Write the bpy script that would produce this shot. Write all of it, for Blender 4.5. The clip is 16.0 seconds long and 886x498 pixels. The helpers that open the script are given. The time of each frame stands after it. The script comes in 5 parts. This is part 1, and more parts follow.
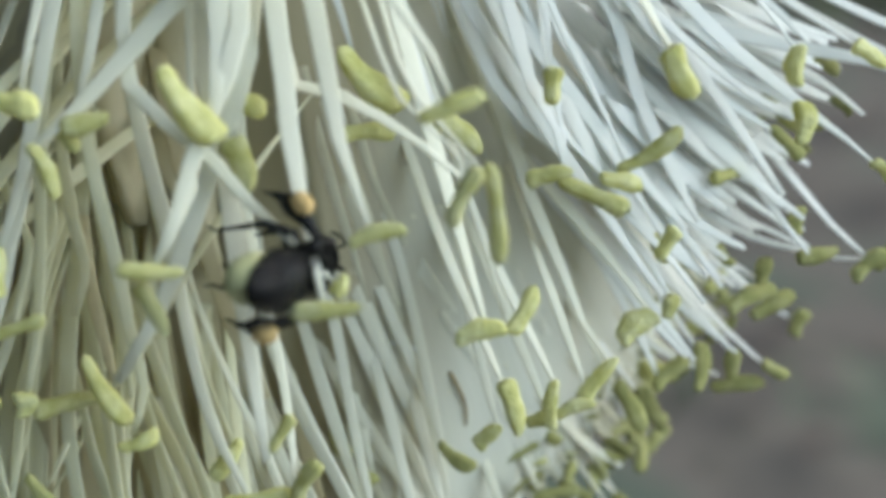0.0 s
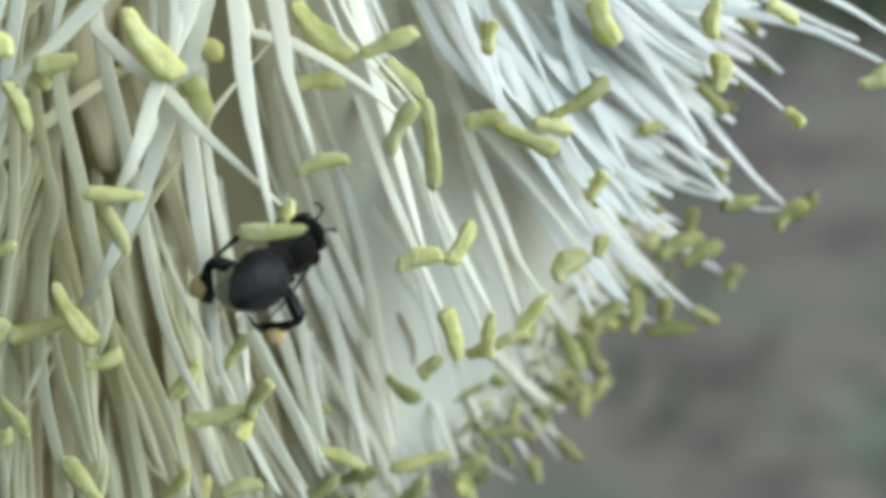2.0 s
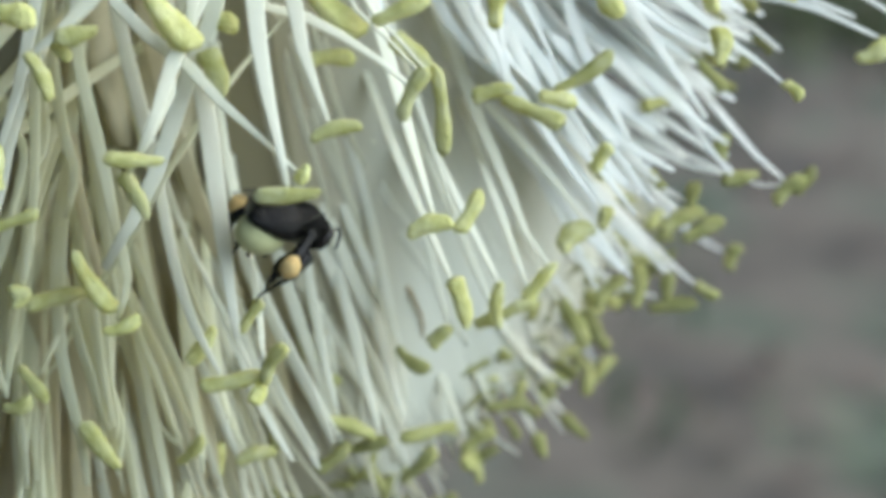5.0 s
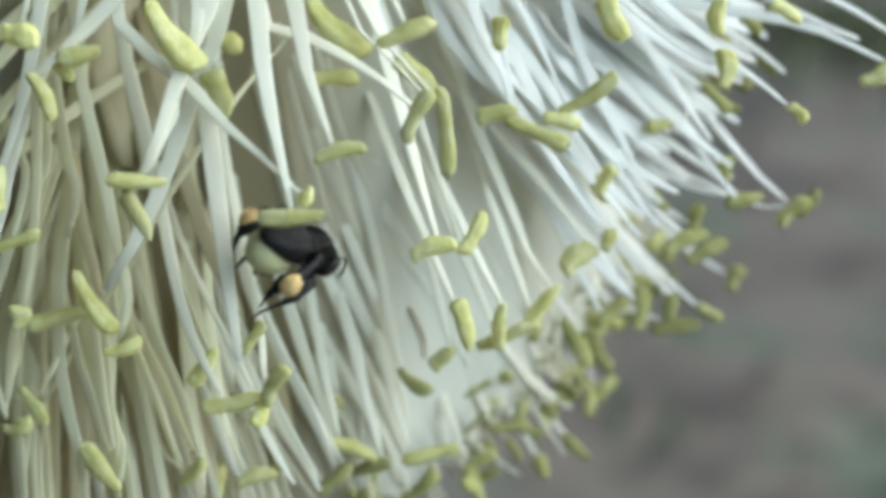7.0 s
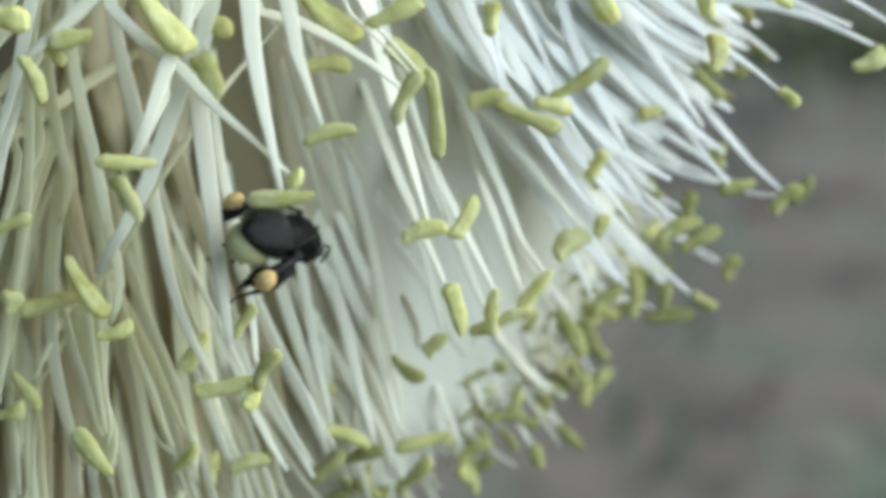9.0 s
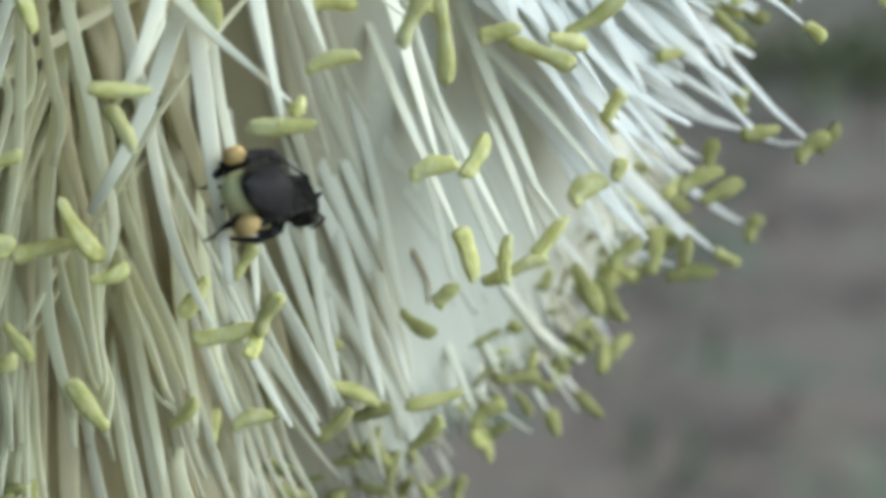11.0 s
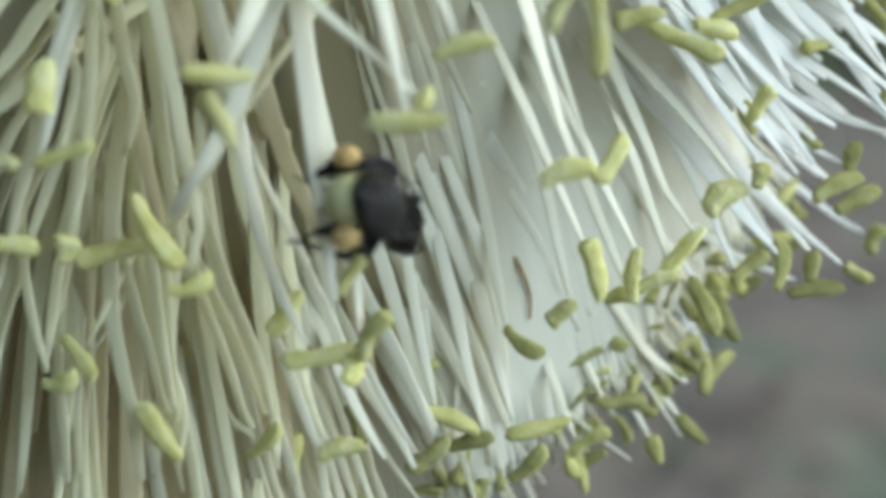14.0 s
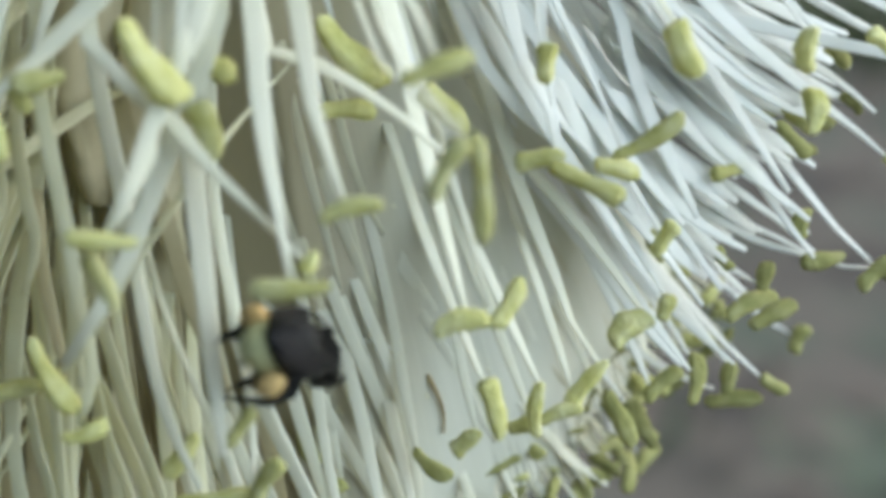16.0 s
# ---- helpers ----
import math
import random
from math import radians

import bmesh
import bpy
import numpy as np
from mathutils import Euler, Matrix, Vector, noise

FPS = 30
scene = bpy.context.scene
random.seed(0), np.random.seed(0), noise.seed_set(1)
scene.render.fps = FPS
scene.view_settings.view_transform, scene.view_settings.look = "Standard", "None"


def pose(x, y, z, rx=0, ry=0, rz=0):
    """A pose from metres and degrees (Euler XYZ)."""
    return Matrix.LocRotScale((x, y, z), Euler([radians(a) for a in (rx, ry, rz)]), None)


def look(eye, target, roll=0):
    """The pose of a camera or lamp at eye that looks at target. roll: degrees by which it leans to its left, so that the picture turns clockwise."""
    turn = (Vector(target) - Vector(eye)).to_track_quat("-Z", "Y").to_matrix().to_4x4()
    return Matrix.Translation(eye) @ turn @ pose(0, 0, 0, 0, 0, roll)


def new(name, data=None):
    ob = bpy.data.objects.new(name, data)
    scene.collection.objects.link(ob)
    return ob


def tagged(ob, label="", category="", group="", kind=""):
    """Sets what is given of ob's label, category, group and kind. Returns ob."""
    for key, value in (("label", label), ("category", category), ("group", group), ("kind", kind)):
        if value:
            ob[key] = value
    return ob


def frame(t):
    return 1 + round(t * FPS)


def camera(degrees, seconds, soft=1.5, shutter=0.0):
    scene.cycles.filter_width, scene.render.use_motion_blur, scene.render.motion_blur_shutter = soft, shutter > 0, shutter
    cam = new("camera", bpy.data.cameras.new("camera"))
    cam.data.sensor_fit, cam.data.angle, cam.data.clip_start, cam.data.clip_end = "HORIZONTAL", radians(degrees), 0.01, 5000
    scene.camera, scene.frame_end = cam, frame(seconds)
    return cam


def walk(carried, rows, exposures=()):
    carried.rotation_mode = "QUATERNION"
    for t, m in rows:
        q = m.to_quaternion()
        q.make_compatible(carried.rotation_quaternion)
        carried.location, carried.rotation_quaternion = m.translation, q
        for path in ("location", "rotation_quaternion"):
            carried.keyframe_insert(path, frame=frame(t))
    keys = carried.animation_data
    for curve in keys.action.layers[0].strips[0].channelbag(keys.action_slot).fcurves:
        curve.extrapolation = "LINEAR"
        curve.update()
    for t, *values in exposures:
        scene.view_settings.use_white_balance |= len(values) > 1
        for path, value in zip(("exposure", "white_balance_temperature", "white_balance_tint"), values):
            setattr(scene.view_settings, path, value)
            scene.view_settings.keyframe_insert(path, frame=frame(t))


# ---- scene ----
cam = camera(36, 16.0, soft=4.9)
cam.data.dof.use_dof = True
cam.data.dof.focus_distance = 0.046
cam.data.dof.aperture_fstop = 43.0
MM = 0.001
# the flower hangs 1.1 m over the ground; its own space has x to the right, y into the bush, z up
FLOWER = pose(0, 0, 1.1, -20, 0, 0)
# seconds, place in the flower's space in millimetres, turn in degrees
PATH = [
    (0, -0.84, -46.36, 4.26, 87.73, 0.25, 0.86),
    (0.5, -1.57, -46.82, 3.57, 87.91, 0.10, 0.73),
    (1, -0.02, -49.37, 3.34, 88.09, -0.07, 0.63),
    (1.5, 1.12, -51.75, 0.73, 88.29, -0.01, 0.46),
    (2, 0.68, -50.11, 1.43, 88.68, 0.04, 0.28),
    (2.5, -0.28, -48.64, 1.08, 88.74, 0.03, 0.26),
    (3, 0.23, -49.18, 0.44, 88.89, 0.05, -0.01),
    (3.5, -0.14, -49.61, -0.74, 89.06, -0.01, 0.06),
    (4, 0.48, -52.31, -1.44, 89.48, 0.09, -0.19),
    (4.2, 0.19, -52.44, -0.66, 89.31, 0.15, -0.08),
    (6.3, 0.72, -50.01, -0.60, 89.99, 0.33, 0.23),
    (6.5, 0.87, -49.77, -1.44, 90.04, 0.22, 0.34),
    (7, -0.00, -51.15, 0.00, 90.00, 0.00, -0.00),
    (7.5, 0.10, -51.56, -0.40, 90.15, 0.01, 0.31),
    (8, 1.24, -53.18, -1.98, 90.38, 0.12, -0.04),
    (8.5, 0.10, -51.42, -2.16, 90.43, 0.20, 0.36),
    (9, 0.53, -51.19, -1.04, 90.56, 0.15, 0.27),
    (9.2, -0.18, -50.41, -1.11, 90.42, 0.10, 0.59),
    (11.3, 0.69, -48.88, -3.85, 91.53, 0.47, 0.88),
    (11.5, -2.10, -49.09, -3.00, 90.08, -0.14, 0.55),
    (11.7, -2.97, -46.70, -5.14, 89.25, -0.70, 0.41),
    (12, -3.89, -47.38, -4.15, 90.36, -0.72, 0.49),
    (12.5, -4.52, -44.93, -2.83, 90.54, -1.05, 0.30),
    (13, -4.41, -42.65, -1.58, 90.23, -1.29, 0.49),
    (13.5, -3.65, -42.50, -1.70, 90.30, -1.12, 0.42),
    (14, -3.58, -43.07, -2.52, 90.44, -0.99, 0.39),
    (14.5, -3.75, -43.38, -2.55, 90.61, -1.08, 0.35),
    (15, -4.86, -40.38, -1.14, 90.50, -1.02, 0.35),
    (15.5, -3.85, -38.27, 1.05, 90.37, -0.97, 0.04),
    (16, -0.67, -43.16, 2.43, 89.53, -1.43, 0.35),
]
walk(cam, [(r[0], FLOWER @ pose(r[1] * MM, r[2] * MM, r[3] * MM, r[4], r[5], r[6])) for r in PATH],
     exposures=((0, 0.12), (0.6, 0.16), (1.3, 0.30), (2.2, 0.39), (14.5, 0.39), (15.3, 0.34), (16.0, 0.22)))

# ---- light ----
world = bpy.data.worlds.new("world")
scene.world = world
world.use_nodes = True
wn = world.node_tree.nodes
sky = wn.new("ShaderNodeTexSky")
sky.sky_type, sky.sun_disc = "NISHITA", False
sky.sun_elevation, sky.sun_rotation = radians(38), radians(80)
world.node_tree.links.new(sky.outputs[0], wn["Background"].inputs[0])
sky.dust_density, sky.air_density = 3.2, 0.6
wn["Background"].inputs[1].default_value = 0.118
sun_data = bpy.data.lights.new("sun", "SUN")
sun_data.energy, sun_data.angle, sun_data.color = 2.9, radians(70), (0.65, 0.86, 0.98)
sun = new("sun", sun_data)
sun.matrix_world = look((1.75, -0.6, 1.15), (0, 0, 0))
scene.view_settings.exposure = 0.39


# ---- materials ----
def material(name):
    m = bpy.data.materials.new(name)
    m.use_nodes = True
    return m, m.node_tree.nodes, m.node_tree.links, m.node_tree.nodes["Principled BSDF"]


def ramp(nodes, *stops):
    r = nodes.new("ShaderNodeValToRGB")
    els = r.color_ramp.elements
    while len(els) < len(stops):
        els.new(0.5)
    for e, (p, c) in zip(els, stops):
        e.position, e.color = p, (*c, 1)
    return r


def noise_node(nodes, links, scale, detail=4.0, coords="Object"):
    n = nodes.new("ShaderNodeTexNoise")
    n.inputs["Scale"].default_value, n.inputs["Detail"].default_value = scale, detail
    if coords == "Position":
        links.new(nodes.new("ShaderNodeNewGeometry").outputs[coords], n.inputs["Vector"])
    else:
        links.new(nodes.new("ShaderNodeTexCoord").outputs[coords], n.inputs["Vector"])
    return n


def bump(nodes, links, bsdf, height, strength, distance):
    b = nodes.new("ShaderNodeBump")
    b.inputs["Strength"].default_value, b.inputs["Distance"].default_value = strength, distance
    links.new(height, b.inputs["Height"])
    links.new(b.outputs[0], bsdf.inputs["Normal"])


def plant_material(name, stops, scale, rough, glow, see_through, vary=0.0, relief=0.35):
    """Thin plant tissue: a mottled colour, some light coming through from behind."""
    m, n, l, b = material(name)
    nz = noise_node(n, l, scale, 4.0, "Position")
    r = ramp(n, *stops)
    l.new(nz.outputs[0], r.inputs[0])
    col = r.outputs[0]
    if vary:
        info, geo = n.new("ShaderNodeObjectInfo"), n.new("ShaderNodeNewGeometry")
        add = n.new("ShaderNodeMath")
        add.operation = "ADD"
        l.new(info.outputs["Random"], add.inputs[0])
        l.new(geo.outputs["Random Per Island"], add.inputs[1])
        mul = n.new("ShaderNodeMath")
        mul.operation = "FRACT"
        l.new(add.outputs[0], mul.inputs[0])
        rng = n.new("ShaderNodeMapRange")
        rng.inputs[3].default_value, rng.inputs[4].default_value = 1 - vary, 1 + vary
        l.new(mul.outputs[0], rng.inputs[0])
        hsv = n.new("ShaderNodeHueSaturation")
        l.new(rng.outputs[0], hsv.inputs["Value"])
        l.new(col, hsv.inputs["Color"])
        col = hsv.outputs[0]
    l.new(col, b.inputs["Base Color"])
    b.inputs["Roughness"].default_value = rough
    b.inputs["Specular IOR Level"].default_value = glow
    fine = noise_node(n, l, scale * 5, 2.0, "Position")
    bump(n, l, b, fine.outputs[0], relief, 0.00008)
    t, mix = n.new("ShaderNodeBsdfTranslucent"), n.new("ShaderNodeMixShader")
    l.new(col, t.inputs[0])
    mix.inputs[0].default_value = see_through
    l.new(b.outputs[0], mix.inputs[1])
    l.new(t.outputs[0], mix.inputs[2])
    l.new(mix.outputs[0], n["Material Output"].inputs[0])
    return m


# One filament tissue in several tints that carry cool, warm and shaded light.
FILAMENT = plant_material("filament_cream", [(0.3, (0.93, 0.935, 0.89)), (0.7, (0.96, 0.965, 0.94))], 420, 0.55, 0.3, 0.5, 0.03)
ANTHER = plant_material("anther_yellow_green", [(0.3, (0.66, 0.64, 0.23)), (0.48, (0.79, 0.77, 0.34)), (0.7, (0.89, 0.87, 0.50))], 1500, 0.9, 0.1, 0.25, 0.2, 1.0)
# Bright tint for front filaments; the open light on them is in the colour.
LIT_FRONT = plant_material("front_filament_lit_tint", [(0.3, (0.93, 0.91, 0.74)), (0.7, (0.96, 0.94, 0.80))], 420, 0.5, 0.35, 0.3, 0.03)
# Warmer tint for the lower middle, where less cool sky light falls.
PALE = plant_material("filament_warm_light_tint", [(0.3, (0.90, 0.88, 0.74)), (0.7, (0.95, 0.935, 0.82))], 420, 0.55, 0.3, 0.4, 0.04)
# Darker tint: shade inside the brush and under its rim, put into colour.
SHADED_MASS = plant_material("massed_filament_shaded", [(0.3, (0.75, 0.715, 0.54)), (0.7, (0.84, 0.81, 0.64))], 420, 0.6, 0.2, 0.35, 0.04)
# Tan tint: the shade deep in the curtain is worked into the colour.
SHADED_INNER = plant_material("inner_filament_shaded", [(0.3, (0.65, 0.57, 0.36)), (0.7, (0.76, 0.685, 0.46))], 420, 0.6, 0.2, 0.35, 0.08)
TUBE = plant_material("staminal_tube_cream", [(0.3, (0.56, 0.49, 0.30)), (0.7, (0.70, 0.63, 0.42))], 450, 0.6, 0.3, 0.2)


def streaked(name, dark, light, across, see_through, base=None, lean=(0, 0, 1)):
    """Tissue with soft streaks along its length, after the sheet's own u and v; base: a shaded tone; lean: how the
    colour passes over from it.
    """
    m, n, l, b = material(name)
    uv, mp, nz = n.new("ShaderNodeUVMap"), n.new("ShaderNodeMapping"), n.new("ShaderNodeTexNoise")
    mp.inputs["Scale"].default_value = (across, 2.2, 1)
    nz.inputs["Scale"].default_value, nz.inputs["Detail"].default_value = 1.0, 3.0
    l.new(uv.outputs[0], mp.inputs[0])
    l.new(mp.outputs[0], nz.inputs["Vector"])
    r = ramp(n, (0.35, dark), (0.65, light))
    l.new(nz.outputs[0], r.inputs[0])
    col = r.outputs[0]
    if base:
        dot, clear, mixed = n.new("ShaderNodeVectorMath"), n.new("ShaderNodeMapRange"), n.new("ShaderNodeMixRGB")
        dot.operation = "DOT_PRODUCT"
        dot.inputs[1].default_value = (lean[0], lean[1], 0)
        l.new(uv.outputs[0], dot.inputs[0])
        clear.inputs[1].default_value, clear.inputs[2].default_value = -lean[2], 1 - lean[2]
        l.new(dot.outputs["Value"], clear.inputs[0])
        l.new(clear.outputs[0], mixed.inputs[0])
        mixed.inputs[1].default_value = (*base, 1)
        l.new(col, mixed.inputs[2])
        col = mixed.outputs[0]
    l.new(col, b.inputs["Base Color"])
    b.inputs["Roughness"].default_value = 0.65
    b.inputs["Specular IOR Level"].default_value = 0.2
    t, mix = n.new("ShaderNodeBsdfTranslucent"), n.new("ShaderNodeMixShader")
    l.new(col, t.inputs[0])
    mix.inputs[0].default_value = see_through
    l.new(b.outputs[0], mix.inputs[1])
    l.new(t.outputs[0], mix.inputs[2])
    l.new(mix.outputs[0], n["Material Output"].inputs[0])
    return m


# The tan base colours in the shade of the hollow near the middle.
SHEET = streaked("matted_filaments_shaded_base", (0.80, 0.785, 0.64), (0.865, 0.85, 0.72), 24, 0.15, (0.47, 0.415, 0.275), (3.2, 3.0, -3.15))
# Darker olive copy of ANTHER; the shade along the rim is part of its tone.
OLIVE = plant_material("anther_olive", [(0.25, (0.35, 0.35, 0.13)), (0.5, (0.46, 0.45, 0.18)), (0.8, (0.60, 0.58, 0.29))], 1500, 0.9, 0.1, 0.2, 0.35, 1.0)
DRY = plant_material("withered_filament_brown", [(0.3, (0.30, 0.21, 0.09)), (0.7, (0.62, 0.52, 0.30))], 900, 0.7, 0.2, 0.2)
# Warm tint for the left side; the warmth of the light is coloured in.
WARM_LEFT = plant_material("left_filament_warm_light", [(0.3, (0.88, 0.85, 0.62)), (0.7, (0.94, 0.92, 0.73))], 420, 0.55, 0.25, 0.45, 0.05)
# Tan of the backing: shaded filaments further in, given as a colour.
BACKING = streaked("shaded_depth_tan", (0.68, 0.60, 0.36), (0.76, 0.69, 0.45), 12, 0.3)
STEM = plant_material("stem_brown", [(0.3, (0.10, 0.07, 0.04)), (0.7, (0.19, 0.14, 0.09))], 500, 0.8, 0.2, 0.0)
LITTER = plant_material("dry_leaf_litter", [(0.3, (0.10, 0.075, 0.06)), (0.7, (0.22, 0.17, 0.14))], 12, 0.8, 0.2, 0.1, 0.4)
LEAF = plant_material("shrub_leaf_green", [(0.3, (0.06, 0.085, 0.03)), (0.7, (0.11, 0.14, 0.05))], 60, 0.5, 0.4, 0.2, 0.25)
GRASS = plant_material("low_green_herb", [(0.3, (0.07, 0.10, 0.055)), (0.7, (0.12, 0.16, 0.09))], 20, 0.6, 0.3, 0.25, 0.3)


def chitin(name, c1, c2, rough, coat, gloss=0.2):
    m, n, l, b = material(name)
    nz = noise_node(n, l, 2500)
    r = ramp(n, (0.35, c1), (0.7, c2))
    l.new(nz.outputs[0], r.inputs[0])
    l.new(r.outputs[0], b.inputs["Base Color"])
    b.inputs["Roughness"].default_value = rough
    b.inputs["Coat Weight"].default_value = coat
    b.inputs["Specular IOR Level"].default_value = gloss
    fine = noise_node(n, l, 9000, 3)
    bump(n, l, b, fine.outputs[0], 0.4, 0.00004)
    return m


CHITIN = chitin("black_chitin", (0.004, 0.004, 0.004), (0.007, 0.006, 0.006), 0.2, 0.0, 0.32)
FUZZ = chitin("black_short_hair", (0.005, 0.005, 0.004), (0.009, 0.008, 0.007), 0.6, 0.0, 0.08)
EYE = chitin("dark_compound_eye", (0.012, 0.009, 0.008), (0.03, 0.022, 0.018), 0.22, 0.4)
BELLY = chitin("pale_belly_membrane", (0.54, 0.54, 0.24), (0.72, 0.71, 0.42), 0.45, 0.1)
POLLEN = chitin("packed_pollen", (0.62, 0.40, 0.13), (0.84, 0.62, 0.32), 0.85, 0.0)

WING, wn_, wl_, wb_ = material("smoky_wing_membrane")
wb_.inputs["Base Color"].default_value = (0.045, 0.040, 0.036, 1)
wb_.inputs["Specular Tint"].default_value = (0.8, 0.75, 1.0, 1)
wb_.inputs["Roughness"].default_value = 0.34
wb_.inputs["Specular IOR Level"].default_value = 0.12
wb_.inputs["Alpha"].default_value = 0.2
wz_ = noise_node(wn_, wl_, 900, 2)
bump(wn_, wl_, wb_, wz_.outputs[0], 0.4, 0.00006)

SOIL, sn, sl, sb = material("bare_soil")
broad, mid = noise_node(sn, sl, 1.7, 5), noise_node(sn, sl, 14.0, 5)
soil_ramp = ramp(sn, (0.36, (0.092, 0.082, 0.068)), (0.45, (0.146, 0.125, 0.098)), (0.51, (0.180, 0.152, 0.120)), (0.58, (0.115, 0.138, 0.095)))
sl.new(broad.outputs[0], soil_ramp.inputs[0])
mixc = sn.new("ShaderNodeMixRGB")
mixc.blend_type = "OVERLAY"
mixc.inputs[0].default_value = 0.4
sl.new(soil_ramp.outputs[0], mixc.inputs[1])
sl.new(mid.outputs[0], mixc.inputs[2])
sl.new(mixc.outputs[0], sb.inputs["Base Color"])
sb.inputs["Roughness"].default_value = 0.9
bump(sn, sl, sb, mid.outputs[0], 0.3, 0.01)


# ---- building helpers ----
def mesh_from(name, verts, faces, mat, smooth=True):
    me = bpy.data.meshes.new(name)
    me.from_pydata([tuple(v) for v in verts], [], faces)
    me.materials.append(mat)
    if smooth:
        me.polygons.foreach_set("use_smooth", [True] * len(me.polygons))
    me.update()
    return me


def child(name, me, parent, label="", kind=""):
    ob = new(name, me)
    ob.parent = parent
    return tagged(ob, label, kind=kind)


def part(name, bm, mat, parent, label=""):
    me = bpy.data.meshes.new(name)
    bm.to_mesh(me)
    bm.free()
    me.materials.append(mat)
    me.polygons.foreach_set("use_smooth", [True] * len(me.polygons))
    return child(name, me, parent, label)


def tube_arrays(pts, radii, flat=1.0, sides=6, hint=(0.3, -1, 0.1)):
    """Vertices and faces of a tube along pts, closed at both ends; flat < 1 makes a ribbon whose broad side faces hint."""
    pts = np.asarray(pts, float)
    n = len(pts)
    tan = np.gradient(pts, axis=0)
    tan /= np.linalg.norm(tan, axis=1)[:, None] + 1e-12
    side = np.cross(tan, np.asarray(hint, float))
    side /= np.linalg.norm(side, axis=1)[:, None] + 1e-12
    up = np.cross(side, tan)
    ang = np.arange(sides) * 2 * np.pi / sides
    rad = np.asarray(radii, float)[:, None, None]
    ring = pts[:, None, :] + rad * (np.cos(ang)[None, :, None] * side[:, None, :] + flat * np.sin(ang)[None, :, None] * up[:, None, :])
    verts = ring.reshape(-1, 3)
    faces = [(i * sides + k, i * sides + (k + 1) % sides, (i + 1) * sides + (k + 1) % sides, (i + 1) * sides + k) for i in range(n - 1) for k in range(sides)]
    faces += [tuple(range(sides))[::-1], tuple((n - 1) * sides + k for k in range(sides))]
    return verts, faces


def ellipsoid(bm, centre, radii, turn=(0, 0, 0), u=20, v=14):
    m = pose(*centre, *turn) @ Matrix.Diagonal((*radii, 1))
    bmesh.ops.create_uvsphere(bm, u_segments=u, v_segments=v, radius=1.0, matrix=m)


def limb(bm, pts, radii, flat=1.0, sides=8, hint=(0.3, -1, 0.1)):
    verts, faces = tube_arrays(pts, radii, flat, sides, hint)
    vs = [bm.verts.new(v) for v in verts]
    for f in faces:
        bm.faces.new([vs[i] for i in f])


# ---- ground ----
def build_ground():
    bm = bmesh.new()
    bmesh.ops.create_grid(bm, x_segments=120, y_segments=120, size=1.0)
    for v in bm.verts:
        x, y = v.co.x, v.co.y
        r = math.hypot(x, y)
        k = 3.0 + 900.0 * r ** 6
        v.co.x, v.co.y = x * k * 2, y * k * 2 + 2
        v.co.z = 0.05 * noise.noise((v.co.x * 0.8, v.co.y * 0.8, 0)) * min(1, 8 / (1 + abs(k)))
    me = bpy.data.meshes.new("ground")
    bm.to_mesh(me)
    bm.free()
    me.materials.append(SOIL)
    tagged(new("ground", me), "grey-brown soil with dry litter and green patches", "ground", kind="structure")


def scatter(name, count, mat, label, shape, seed, spread, at=None):
    rng = np.random.default_rng(seed)
    verts, faces = [], []
    for _ in range(count):
        x, y = rng.uniform(-spread, spread), rng.uniform(0.3, 2 * spread + 1)
        if at:
            x, y = rng.normal(at[0], at[2]), rng.normal(at[1], at[2] * 1.6)
        elif noise.noise((x * 1.1 + seed, y * 1.1, seed)) < shape[3]:
            continue
        a, s = rng.uniform(0, 6.28), rng.uniform(0.6, 1.3)
        lift, tip = rng.uniform(0.005, 0.03), rng.uniform(*shape[2])
        c, d = math.cos(a), math.sin(a)
        base = len(verts)
        for u, wdt, h in ((0, 0.15, 0), (0.35, 1, 0.5), (0.7, 0.8, 0.9), (1, 0.05, 1)):
            for sg in (-1, 1):
                px, py = u * shape[0] * s, sg * wdt * shape[1] * s / 2
                verts.append((x + px * c - py * d, y + px * d + py * c, lift + h * tip))
        for k in range(3):
            faces.append((base + 2 * k, base + 2 * k + 1, base + 2 * k + 3, base + 2 * k + 2))
    ob = new(name, mesh_from(name, verts, faces, mat))
    tagged(ob, label, "ground cover", kind="stuff")


build_ground()
scatter("leaf_litter", 2600, LITTER, "dry brown fallen leaves lying on the soil", (0.09, 0.03, (0.0, 0.03), -0.25), 3, 4.0)
scatter("low_herbs", 2600, GRASS, "low green herbs growing from the soil", (0.12, 0.02, (0.03, 0.12), 0.12), 11, 4.0)

scatter("dark_scrub", 240, LEAF, "clump of dark leaf blades on the far ground", (0.12, 0.03, (0.04, 0.2), 0), 23, 4.0, (1.55, 5.4, 0.26))

# ---- the flower ----
flower = tagged(new("flower"), "large hanging cream flower with hundreds of stamens", "flower")
flower.matrix_world = FLOWER
CENTRE = np.array((-12.0, 8.0, 38.0))
chance = np.random.default_rng(7)


